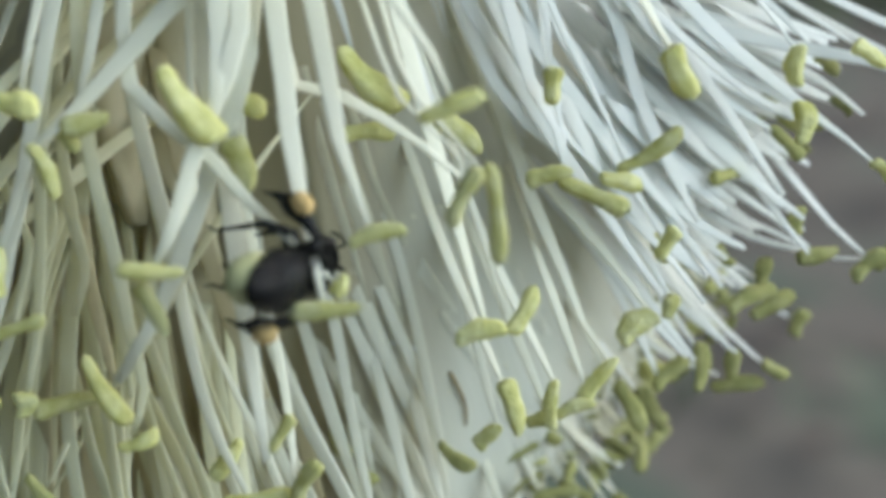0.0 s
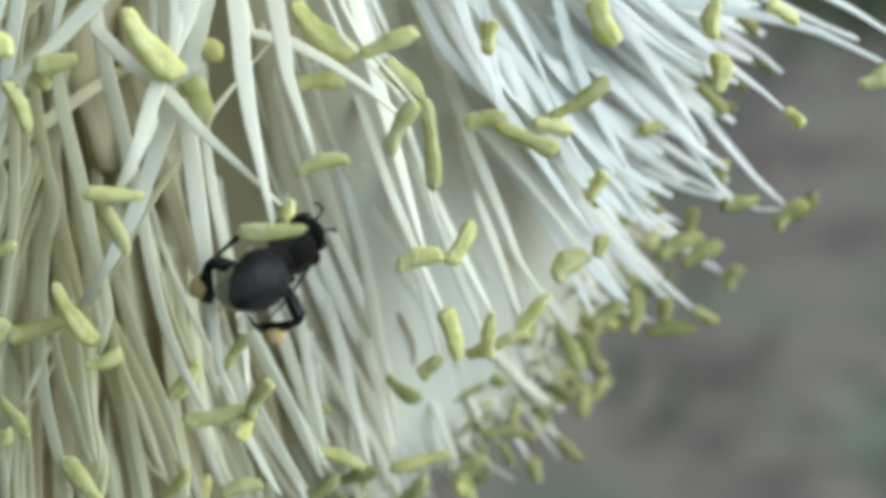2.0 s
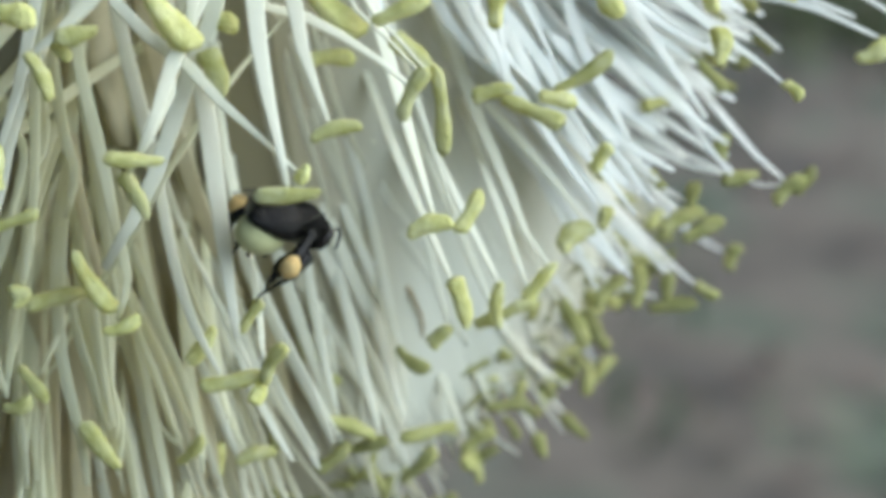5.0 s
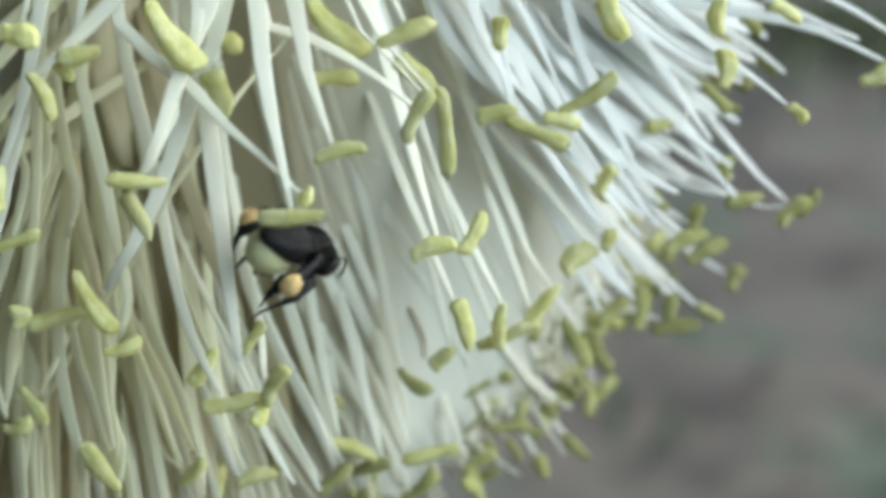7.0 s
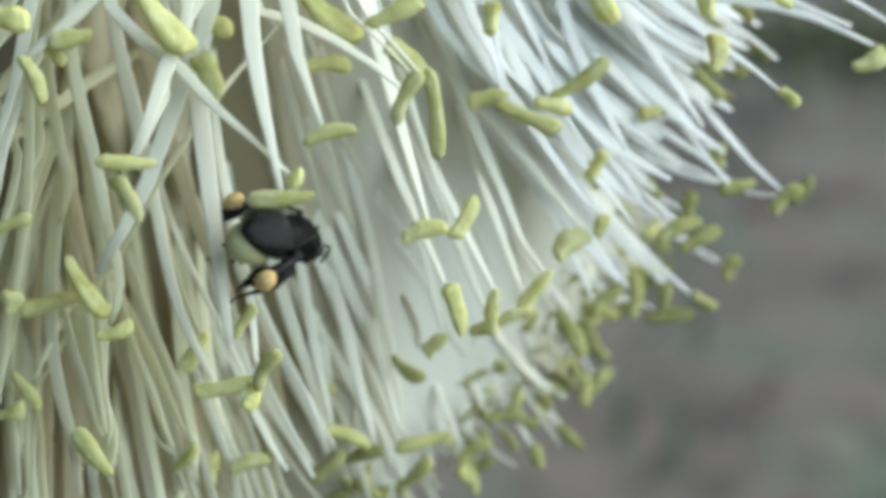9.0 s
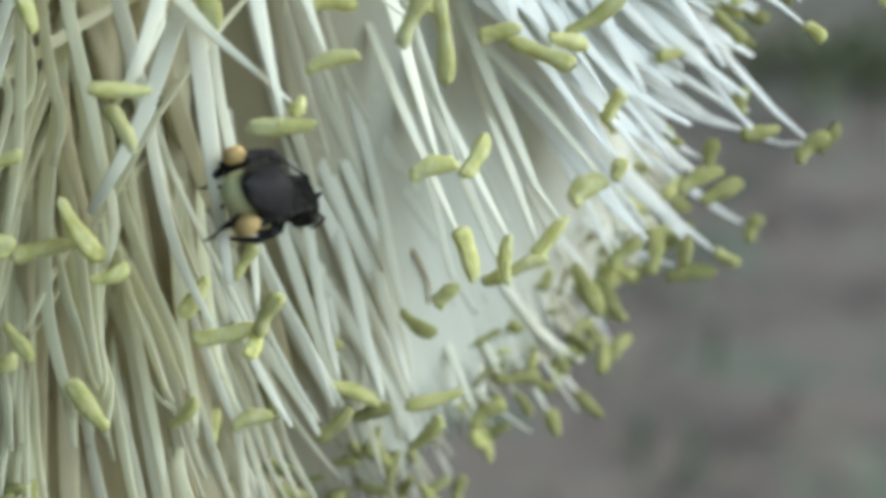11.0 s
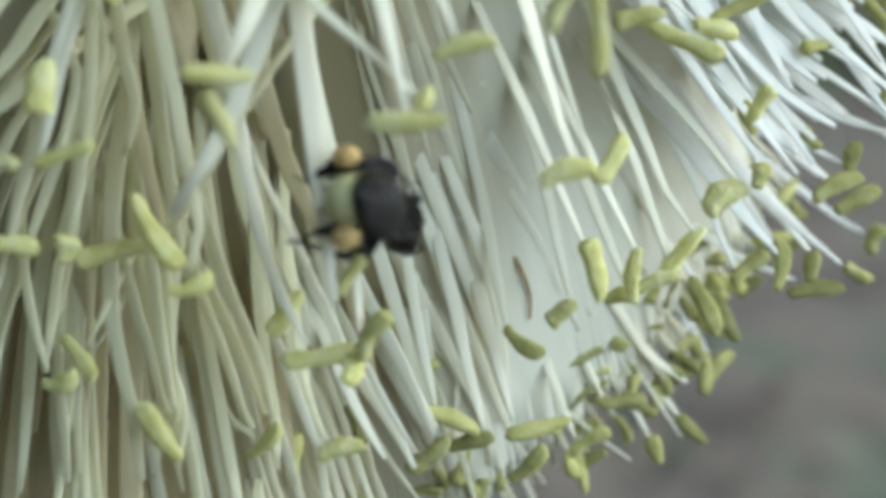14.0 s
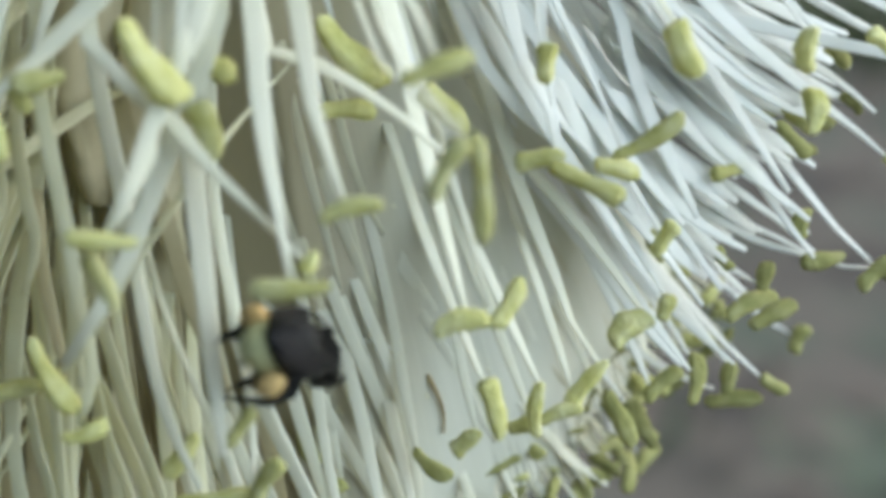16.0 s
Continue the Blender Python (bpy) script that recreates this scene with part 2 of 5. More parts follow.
def anther_arrays(bend, swell, groove, seed):
    """A two-lobed pollen sac one unit long and one wide, along x, blunt and uneven at its ends."""
    rng = np.random.default_rng(seed)
    verts, sides, n = [], 18, 21
    lop = rng.uniform(-0.25, 0.25, 4)
    for i in range(n):
        u = i / (n - 1) * 2 - 1
        env = max(1 - abs(u) ** 7.0, 0.0) ** 0.5 * (1 + swell * u + 0.10 * math.sin(4.2 * u + 9 * lop[0])) + 0.02
        for k in range(sides):
            a = 2 * math.pi * k / sides
            lobe = 1 - groove * math.exp(-((math.cos(a)) / 0.35) ** 2) * (0.6 + 0.4 * u * lop[1])
            wob = 1 + 0.13 * noise.noise((2.2 * u + seed * 7, 1.4 * math.cos(a), 1.4 * math.sin(a))) + 0.09 * noise.noise((9 * u + seed * 3, 3.2 * math.cos(a), 3.2 * math.sin(a)))
            end = 0.07 * math.cos(a) * lop[2] * abs(u) ** 3
            verts.append((0.5 * u + end, 0.5 * env * lobe * math.sin(a) * 0.8 * wob, 0.5 * env * math.cos(a) * wob + bend * (1 - u * u) + 0.18 * lop[3] * u ** 3))
    faces = [(i * sides + k, i * sides + (k + 1) % sides, (i + 1) * sides + (k + 1) % sides, (i + 1) * sides + k) for i in range(n - 1) for k in range(sides)]
    faces += [tuple(range(sides))[::-1], tuple((n - 1) * sides + k for k in range(sides))]
    return np.array(verts), faces


ANTHER_SHAPES = [anther_arrays(b, s, g, i) for i, (b, s, g) in enumerate(((0.06, 0.1, 0.22), (-0.22, -0.16, 0.25), (0.28, 0.08, 0.2), (0.0, 0.26, 0.3), (-0.1, -0.26, 0.25), (0.36, 0.0, 0.25), (0.12, -0.34, 0.2), (-0.3, 0.3, 0.3)))]
OLIVE_MESHES = [mesh_from("anther", v, f, OLIVE) for v, f in ANTHER_SHAPES]
ANTHER_MESHES = [mesh_from("anther", v, f, ANTHER) for v, f in ANTHER_SHAPES]


def anther_matrix(centre, direction, length, width, roll):
    x = Vector(direction).normalized()
    z = Vector((0, -1, 0.2)).cross(x).normalized()
    y = z.cross(x)
    rot = Matrix((x, y, z)).transposed().to_4x4() @ pose(0, 0, 0, roll)
    return Matrix.Translation(Vector(centre) * MM) @ rot @ Matrix.Diagonal((length * MM, width * MM, width * MM, 1))


def smooth_path(points, count):
    """A smooth curve through the points, evenly stepped."""
    p = np.asarray(points, float)
    s = np.concatenate(((0,), np.cumsum(np.linalg.norm(np.diff(p, axis=0), axis=1) ** 0.7)))
    tan = np.empty_like(p)
    tan[1:-1] = (p[2:] - p[:-2]) / (s[2:] - s[:-2])[:, None]
    tan[0], tan[-1] = (p[1] - p[0]) / (s[1] - s[0]), (p[-1] - p[-2]) / (s[-1] - s[-2])
    fine = np.linspace(0, s[-1], 90)
    k = np.clip(np.searchsorted(s, fine, "right") - 1, 0, len(s) - 2)
    h = (s[k + 1] - s[k])[:, None]
    u = (fine - s[k])[:, None] / h
    pts = (2 * u ** 3 - 3 * u * u + 1) * p[k] + (u ** 3 - 2 * u * u + u) * h * tan[k] + (3 * u * u - 2 * u ** 3) * p[k + 1] + (u ** 3 - u * u) * h * tan[k + 1]
    run = np.concatenate(((0,), np.cumsum(np.linalg.norm(np.diff(pts, axis=0), axis=1))))
    at = np.linspace(0, run[-1], count)
    return np.stack([np.interp(at, run, pts[:, i]) for i in range(3)], 1)


def strap_arrays(pts, wide, thick, hint, twist):
    """A flat strap along pts in millimetres, its broad side towards hint, a shallow crease along it, turning by twist on the way."""
    n = len(pts)
    tan = np.gradient(pts, axis=0)
    tan /= np.linalg.norm(tan, axis=1)[:, None] + 1e-12
    side = np.cross(tan, np.asarray(hint, float))
    side /= np.linalg.norm(side, axis=1)[:, None] + 1e-12
    up = np.cross(side, tan)
    turn = (twist * np.linspace(-0.5, 0.5, n))[:, None]
    side, up = side * np.cos(turn) + up * np.sin(turn), up * np.cos(turn) - side * np.sin(turn)
    ring = ((1.0, 0.0), (0.93, 0.75), (0.76, 1.0), (-0.76, 1.0), (-0.93, 0.75), (-1.0, 0.0), (-0.9, -0.9), (0.9, -0.9))
    half = np.asarray(wide)[:, None] / 2
    t = np.minimum(thick / 2, half * 0.5)
    verts = np.stack([pts + half * c * side + t * d * up for c, d in ring], 1).reshape(-1, 3) * MM
    m = len(ring)
    faces = [(i * m + k, i * m + (k + 1) % m, (i + 1) * m + (k + 1) % m, (i + 1) * m + k) for i in range(n - 1) for k in range(m)]
    faces += [tuple(range(m))[::-1], tuple((n - 1) * m + k for k in range(m))]
    return verts, faces


def strap_widths(w0, w1, count, begin):
    u = np.linspace(0, 1, count)
    w = (w0 + (w1 - w0) * np.clip((u - begin) / (1 - begin), 0, 1) ** 1.5) * (1 + 0.06 * np.sin(u * chance.uniform(9, 17) + chance.uniform(0, 6.28)))
    w[-3:] *= (0.9, 0.72, 0.5)
    return w


def strap(points, w0, w1, count=22, lean=0.25, twist=0.5, begin=0.0, narrow_start=False, face=(0.15, 0.055)):
    """begin: the share of the length over which the strap keeps its full width; face: how its broad side turns to +x, and more so further out."""
    pts = smooth_path(points, count)
    u = np.linspace(0, 1, count)[:, None]
    pts = pts + 0.05 * np.sin(u * chance.uniform(5, 12, 3) + chance.uniform(0, 6.28, 3)) * (1, 0.4, 0.3)
    # the broad sides turn outward round the flower
    mid = pts[2 * count // 3]
    hint = (chance.uniform(-lean, lean) + face[0] + face[1] * (mid[0] + 6), -1, chance.uniform(-0.1, 0.2) + 0.03 * mid[2])
    wide = strap_widths(w0, w1, count, begin)
    if narrow_start:
        wide *= np.clip(0.08 + np.linspace(0, 2.6, count), 0, 1)
    return strap_arrays(pts, wide, 0.085, hint, chance.normal(0, twist))


def rooted(points):
    """The points with the hidden start of the strap before them: at the tube's rim, under the matted sheet or in the middle of the flower."""
    p, q = np.array(points[0]), np.array(points[1])
    back = (p - q) / np.linalg.norm(p - q)
    if p[0] < -6.5 and p[2] < 6.5 and p[1] > -4.5:
        return [p + back * 8.0 + (0, 5.0, 0), p + back * 3.5 + (0, 1.4, 0), *points]
    if p[1] > -3.5 and p[2] < 6.0 and p[0] < 8:
        return [under_sheet(p + back * 9.0, 0.9), under_sheet(p + back * 4.5, -0.1), *points]
    return [CENTRE + chance.uniform(-2.5, 2.5, 3) + ((2, -1, -16) if p[0] > 3 else (0, 0, 0)), *points]


def strand(mat, points, w0, w1):
    """A single filament whose anther is hidden or gone."""
    path = np.array(rooted(points))
    run = np.cumsum(np.linalg.norm(np.diff(path, axis=0), axis=1))
    v, f = strap(path, w0 * 0.98, w1 * 1.05, 26, 0.08 if mat is LIT_FRONT else 0.2, 0.12 if mat is LIT_FRONT else 0.3, min(0.9, run[min(1, len(run) - 2)] / run[-1]), path[0][2] < 15 and path[0][0] > -6.5, (0.35, 0.05) if mat is LIT_FRONT or points[-1][1] < -4 else (0.15, 0.055))
    return child("filament", mesh_from("filament", v, f, mat), flower)


def add_anther(fil, centre, direction, length, width, meshes):
    ob = new("anther", meshes[int(chance.integers(len(meshes)))])
    ob.parent = fil
    ob.matrix_basis = anther_matrix(centre, direction, length, width, chance.uniform(-25, 25))


def traced_stamen(points, w0, w1, centre, angle, length, width):
    """A stamen along the points; angle: the anther's lean in degrees from level."""
    tip = points[-1]
    width = min(width, 0.5 + 0.4 * (width - 0.5)) if tip[1] > 2 else width
    # tint by place, as light falls: bright front, warm left, cool upper right
    fil = strand(LIT_FRONT if tip[1] < -4.2 or (tip[1] < -3.3 and tip[0] > -8) else WARM_LEFT if tip[0] < -6.5 else PALE if tip[2] < 2 and tip[0] < 6 else FILAMENT, points, w0, w1)
    a = radians(angle)
    add_anther(fil, centre, (math.cos(a), chance.uniform(-0.25, 0.25), math.sin(a)), length, width, ANTHER_MESHES if tip[1] < 2 else OLIVE_MESHES)


def outward(phi, psi, r):
    p, q = radians(phi), radians(psi)
    return CENTRE + r * np.array((math.sin(p) * math.cos(q), math.sin(q), -math.cos(p) * math.cos(q)))


# the matted sheet: its slant into the bush, its reach and the roll of its rim, by the angle from straight down
SHEET_PHI = (2.0, 10.0, 19.0, 29.0)
SHEET_PSI = (-8.0, -12.2, -10.2, -6.0)
SHEET_REACH = (54.0, 50.6, 47.0, 43.4)


def sheet_at(phi, v):
    psi = np.interp(phi, SHEET_PHI, SHEET_PSI) + 13 * v ** 4
    return psi, np.interp(phi, SHEET_PHI, SHEET_REACH) * v


def under_sheet(p, depth):
    """The point behind p that lies depth millimetres under the sheet."""
    dx, dz = p[0] - CENTRE[0], CENTRE[2] - p[2]
    phi, r = math.degrees(math.atan2(dx, dz)), math.hypot(dx, dz)
    psi, reach = sheet_at(phi, min(1.0, r / np.interp(phi, SHEET_PHI, SHEET_REACH)))
    return np.array((p[0], CENTRE[1] + r * math.tan(radians(psi)) + depth, p[2]))


def stamen(tip, via, centre, angle, length, width):
    """A stamen of which little more than the end is free."""
    back = np.array(via) - np.array(tip)
    back /= np.linalg.norm(back)
    side = np.array((chance.uniform(-0.25, 0.25), 0, 0))
    wide = chance.uniform(0.30, 0.42)
    traced_stamen((tuple(np.array(via) + side * 2), tuple((np.array(via) + np.array(tip)) / 2 + side), tip), wide * 1.2, wide * 0.7, centre, angle, length, width)


traced_stamen(((-7.25, -3.87, 14.90), (-6.20, -5.65, 8.32), (-5.81, -6.47, 5.39), (-5.20, -7.26, 2.75), (-4.84, -7.75, 1.24)), 0.71, 0.32, (-4.82, -7.9, 1.04), 3, 2.2, 0.5)
traced_stamen(((-11.19, -4.66, 8.82), (-8.38, -5.84, 5.46), (-7.13, -6.36, 4.07), (-5.76, -6.88, 2.86), (-4.63, -7.35, 1.82)), 0.46, 0.24, (-4.38, -7.5, 1.7), 60, 0.72, 0.43)
traced_stamen(((-6.49, -3.61, 14.92), (-5.05, -5.38, 8.36), (-4.45, -6.22, 5.42), (-3.95, -6.58, 4.27), (-3.55, -6.95, 3.17)), 0.67, 0.26, (-3.32, -7.1, 3.03), 15, 1.8, 0.47)
traced_stamen(((-7.45, -5.48, 10.27), (-8.37, -6.64, 6.29), (-8.83, -7.11, 4.76), (-9.24, -7.60, 3.18), (-9.56, -7.95, 2.31)), 0.64, 0.48, (-9.67, -8.1, 2.16), -2, 2, 0.46)
traced_stamen(((-8.73, -6.32, 4.88), (-9.44, -7.01, 2.67), (-9.72, -7.23, 1.98), (-10.06, -7.45, 1.61)), 0.26, 0.15, (-9.77, -7.6, 1.01), -58, 1.8, 0.47)
traced_stamen(((-7.36, -5.10, 9.45), (-8.38, -5.10, 5.55), (-8.95, -5.10, 3.84), (-9.52, -5.10, 2.12), (-10.10, -5.10, 0.78), (-10.76, -5.10, -0.36), (-11.37, -5.10, -1.41)), 0.57, 0.61, (-12.1, -3.6, -1.85), -55, 2.7, 0.59)
traced_stamen(((-9.76, -3.75, 1.54), (-11.10, -3.26, -0.58), (-11.85, -3.01, -1.58), (-12.74, -2.80, -2.24)), 0.28, 0.20, (-13.72, -2.4, -2.51), 13, 2.4, 0.57)
traced_stamen(((-12.41, -4.49, 6.22), (-11.64, -4.28, 2.16), (-11.27, -4.17, 0.02), (-10.85, -4.07, -1.74), (-11.17, -4.05, -3.20)), 0.46, 0.35, (-11.03, -4.2, -3.33), 20, 1.4, 0.47)
traced_stamen(((-14.12, -3.43, 6.41), (-14.34, -3.22, 2.21), (-14.58, -3.10, -0.18), (-14.89, -3.05, -2.17)), 0.44, 0.30, (-15.04, -3.2, -2.4), 90, 0.87, 0.68)
traced_stamen(((-14.01, 0.17, 1.98), (-12.96, -1.02, -2.47), (-12.41, -1.74, -5.10), (-11.81, -2.35, -7.14)), 0.53, 0.40, (-12.18, -2.5, -7.8), -55, 2.2, 0.6)
traced_stamen(((-11.24, -2.59, 6.45), (-10.15, -3.02, 2.21), (-9.39, -3.35, -0.97), (-8.76, -3.56, -2.94), (-8.10, -3.71, -4.31), (-7.69, -3.80, -5.08)), 0.54, 0.29, (-7.4, -3.4, -5.32), 10, 2.3, 0.55)
traced_stamen(((-10.86, -1.15, 2.77), (-9.89, -1.86, 0.22), (-9.05, -2.50, -2.00), (-8.21, -3.05, -3.67)), 0.37, 0.22, (-8.43, -3.2, -4.15), 55, 1.7, 0.52)
traced_stamen(((-7.56, -1.91, 1.78), (-6.92, -2.62, -0.78), (-6.56, -3.07, -2.37), (-6.28, -3.51, -3.93), (-6.16, -3.85, -5.08)), 0.37, 0.24, (-5.75, -4, -4.77), 60, 1.7, 0.55)
traced_stamen(((-8.53, -2.22, -1.68), (-7.27, -2.94, -3.98), (-6.73, -3.24, -4.94), (-6.50, -3.45, -5.42)), 0.24, 0.18, (-6.39, -3.6, -5.7), 70, 1.1, 0.51)
traced_stamen(((-8.80, -4.55, 9.53), (-8.09, -4.87, 5.39), (-7.76, -5.06, 3.08), (-7.44, -5.24, 0.78), (-7.13, -5.42, -1.50), (-6.80, -5.60, -3.76)), 0.71, 0.45, (-6.45, -5, -3.04), 57, 1.4, 0.38)
traced_stamen(((-9.76, 2.04, -1.84), (-8.96, 1.32, -4.55), (-8.55, 0.93, -6.02), (-7.90, 0.52, -7.47), (-7.31, 0.15, -8.48)), 0.40, 0.28, (-6.97, 0, -8.67), 15, 1.6, 0.55)
traced_stamen(((-4.63, 0.05, 15.95), (-2.64, -1.73, 9.03), (-1.94, -2.41, 6.48), (-1.36, -2.98, 4.41), (-0.77, -3.61, 2.19), (-0.35, -4.01, 0.80), (-0.17, -4.25, 0.12)), 0.64, 0.29, (-0.31, -4.4, -0.1), 15, 1.7, 0.62)
traced_stamen(((-1.64, -0.76, 7.19), (-0.80, -1.47, 4.55), (-0.29, -1.94, 2.88), (0.02, -2.22, 1.85), (0.42, -2.65, 0.42)), 0.29, 0.20, (1.02, -2.8, 0.58), 60, 1.8, 0.56)
traced_stamen(((-3.05, -6.61, 7.95), (-1.53, -7.32, 6.01), (-0.88, -7.61, 5.25), (-0.44, -7.85, 4.78)), 0.18, 0.14, (-0.75, -8, 4.17), 62, 1.9, 0.5)
traced_stamen(((-2.71, -6.19, 8.20), (-1.27, -6.90, 6.16), (-0.62, -7.21, 5.30), (-0.15, -7.45, 4.80)), 0.19, 0.15, (0, -7.6, 3.72), -85, 3, 0.47)
traced_stamen(((-4.81, -6.62, 13.61), (-1.67, -8.40, 8.17), (-1.27, -8.63, 7.51), (-1.12, -8.85, 6.94)), 0.41, 0.23, (-1.15, -9, 6.66), 22, 2, 0.49)
traced_stamen(((-1.15, 1.16, 16.20), (1.07, -0.61, 9.24), (1.68, -1.14, 7.28), (2.49, -1.53, 5.98), (2.55, -1.85, 4.91)), 0.61, 0.27, (1.96, -2, 4.85), 12, 1.6, 0.53)
traced_stamen(((0.44, 1.20, 15.05), (2.12, -0.58, 7.99), (2.45, -0.97, 6.47), (2.65, -1.45, 4.76)), 0.28, 0.21, (3.41, -1.6, 4.23), -25, 2.6, 0.58)
traced_stamen(((0.78, 0.20, 9.36), (2.22, -0.51, 6.95), (3.04, -0.91, 5.64), (3.87, -1.25, 4.87)), 0.38, 0.25, (4.35, -1.4, 4.66), -10, 1.5, 0.58)
traced_stamen(((0.08, 1.92, 15.42), (3.10, 0.15, 8.74), (3.92, -0.35, 6.97), (4.54, -0.85, 5.26)), 0.31, 0.21, (5.32, -1, 5.74), 32, 2.6, 0.54)
traced_stamen(((0.49, 0.56, 17.74), (1.74, -1.22, 10.58), (1.97, -1.61, 9.05), (1.98, -1.85, 8.26)), 0.30, 0.20, (2.06, -2, 7.76), 85, 1.3, 0.57)
traced_stamen(((2.35, 2.08, 8.82), (3.83, 1.37, 6.33), (5.08, 0.78, 4.33), (6.26, 0.15, 2.13)), 0.31, 0.21, (6.06, 0, 2.57), 58, 1.3, 0.51)
traced_stamen(((-0.01, 3.58, 7.73), (2.91, 2.40, 3.79), (4.41, 1.79, 1.89), (5.77, 1.15, -0.09)), 0.54, 0.28, (5.27, 1, -0.45), 35, 1.7, 0.86)
traced_stamen(((2.80, 2.76, 5.93), (4.43, 2.05, 3.55), (5.49, 1.60, 2.10), (6.32, 1.15, 0.69)), 0.40, 0.24, (6.35, 1, 0.35), 70, 0.95, 0.52)
traced_stamen(((2.13, 7.11, 9.61), (6.18, 5.94, 6.53), (8.56, 5.26, 4.93), (10.55, 4.67, 3.49), (11.94, 4.15, 2.20)), 0.68, 0.28, (12.18, 4, 2.03), 12, 1.7, 0.64)
traced_stamen(((7.65, 6.31, 8.96), (9.31, 5.60, 6.37), (10.62, 5.05, 4.45), (11.82, 4.55, 2.90)), 0.38, 0.23, (11.65, 4.4, 3.25), 80, 1.1, 0.64)
traced_stamen(((2.72, 9.86, 16.94), (7.64, 8.09, 10.34), (10.06, 7.22, 7.28), (12.08, 6.43, 4.56), (13.28, 5.97, 2.98), (14.36, 5.55, 1.86)), 0.66, 0.28, (14.56, 5.4, 1.48), 42, 1.7, 0.75)
traced_stamen(((8.39, 7.45, 4.42), (10.94, 6.76, 2.90), (13.09, 6.18, 1.83), (14.71, 5.75, 1.74)), 0.27, 0.19, (15.15, 5.6, 1.95), 48, 1.5, 0.61)
traced_stamen(((2.67, 10.49, 1.22), (5.20, 9.79, -0.73), (7.40, 9.20, -2.23), (9.49, 8.65, -3.05)), 0.46, 0.27, (10.16, 8.5, -3.44), 8, 2.2, 0.74)
traced_stamen(((1.77, 11.36, 8.17), (5.24, 10.18, 3.84), (7.43, 9.44, 1.28), (9.11, 8.89, -0.47), (10.40, 8.45, -1.95), (11.23, 8.15, -2.60)), 0.83, 0.22, (11.62, 8, -2.72), -30, 1.2, 0.49)
traced_stamen(((7.92, 14.70, 3.43), (10.42, 14.00, 1.11), (12.35, 13.47, -0.51), (13.44, 13.15, -1.18)), 0.44, 0.24, (13.83, 13, -1.41), 68, 1.3, 0.8)
traced_stamen(((4.01, 7.24, 7.09), (7.49, 6.06, 3.34), (9.07, 5.54, 1.79), (10.24, 5.15, 1.07)), 0.68, 0.30, (10.45, 5, 1.37), 82, 1.1, 0.61)
traced_stamen(((2.96, 7.93, 7.79), (6.38, 6.75, 3.86), (7.87, 6.25, 2.28), (8.66, 5.93, 1.21), (9.52, 5.65, 0.67)), 0.64, 0.31, (10.12, 5.5, 0.21), 25, 2.2, 0.85)
traced_stamen(((0.60, 11.79, 18.99), (4.33, 10.01, 11.18), (5.43, 9.48, 8.95), (6.75, 8.92, 6.75), (7.66, 8.28, 3.97), (8.93, 7.74, 1.98), (10.66, 7.15, 0.27)), 0.91, 0.41, (11.23, 7, -0.1), 28, 2.1, 0.87)
traced_stamen(((3.24, 2.81, 14.68), (8.24, 1.05, 9.54), (9.76, 0.51, 8.11), (11.06, 0.05, 6.92), (12.04, -0.29, 6.09), (12.88, -0.65, 5.25)), 0.72, 0.17, (13.06, -0.8, 4.97), -45, 0.96, 0.42)
traced_stamen(((1.97, 1.49, 14.23), (6.88, -0.26, 9.19), (8.66, -0.91, 7.52), (9.87, -1.35, 6.73)), 0.44, 0.27, (10.17, -1.5, 6.56), 88, 1.5, 0.7)
traced_stamen(((4.77, 0.62, 16.91), (8.62, -1.15, 11.00), (9.38, -1.50, 9.90), (9.96, -1.85, 8.90)), 0.39, 0.25, (10.04, -2, 8.37), 86, 1.4, 0.61)
traced_stamen(((4.67, 2.75, 15.60), (10.07, 1.00, 11.04), (11.48, 0.54, 9.98), (12.54, 0.15, 9.21)), 0.45, 0.26, (12.89, 0, 8.88), -35, 1.4, 0.55)
stamen((12.03, 3.15, 9.23), (9.83, 3.23, 11.29), (12.25, 3, 8.89), -50, 1.1, 0.63)
traced_stamen(((3.32, 4.81, 12.07), (9.92, 3.11, 9.80), (12.15, 2.52, 9.25), (14.22, 1.96, 8.65), (16.82, 1.15, 7.22)), 0.58, 0.35, (16.6, 1, 6.72), 28, 1.5, 0.69)
traced_stamen(((7.62, 4.28, 13.86), (13.71, 2.55, 10.48), (15.35, 2.08, 9.73), (17.11, 1.52, 8.49), (18.12, 1.15, 7.72)), 0.64, 0.30, (18.5, 1, 7.59), 20, 1.3, 0.61)
stamen((0.45, -1.35, -2.12), (-0.92, -0.72, 2.32), (0.74, -1.5, -2.8), -75, 2.1, 0.62)
stamen((0.37, 1.15, -3.95), (-0.96, 1.45, 0.02), (0.02, 1, -4.19), 40, 1.2, 0.56)
stamen((2.2, 1.15, -3.48), (0.35, 1.48, 0.89), (1.82, 1, -3.61), 15, 1.1, 0.52)
stamen((2.25, 0.15, -2.28), (0.77, 0.56, 1.74), (2.25, 0, -2.95), 88, 1.9, 0.47)
stamen((3.41, 0.65, -2.82), (1.64, 1.02, 1.32), (3.02, 0.5, -3.19), 20, 1.5, 0.47)
traced_stamen(((-3.31, 5.44, 16.89), (-0.43, 3.66, 9.56), (0.58, 3.01, 6.98), (1.46, 2.37, 4.46), (2.22, 1.89, 2.66), (3.00, 1.38, 0.78), (3.69, 0.88, -1.06), (4.20, 0.65, -1.48)), 0.73, 0.28, (3.83, 0.5, -2.12), 52, 2, 0.51)
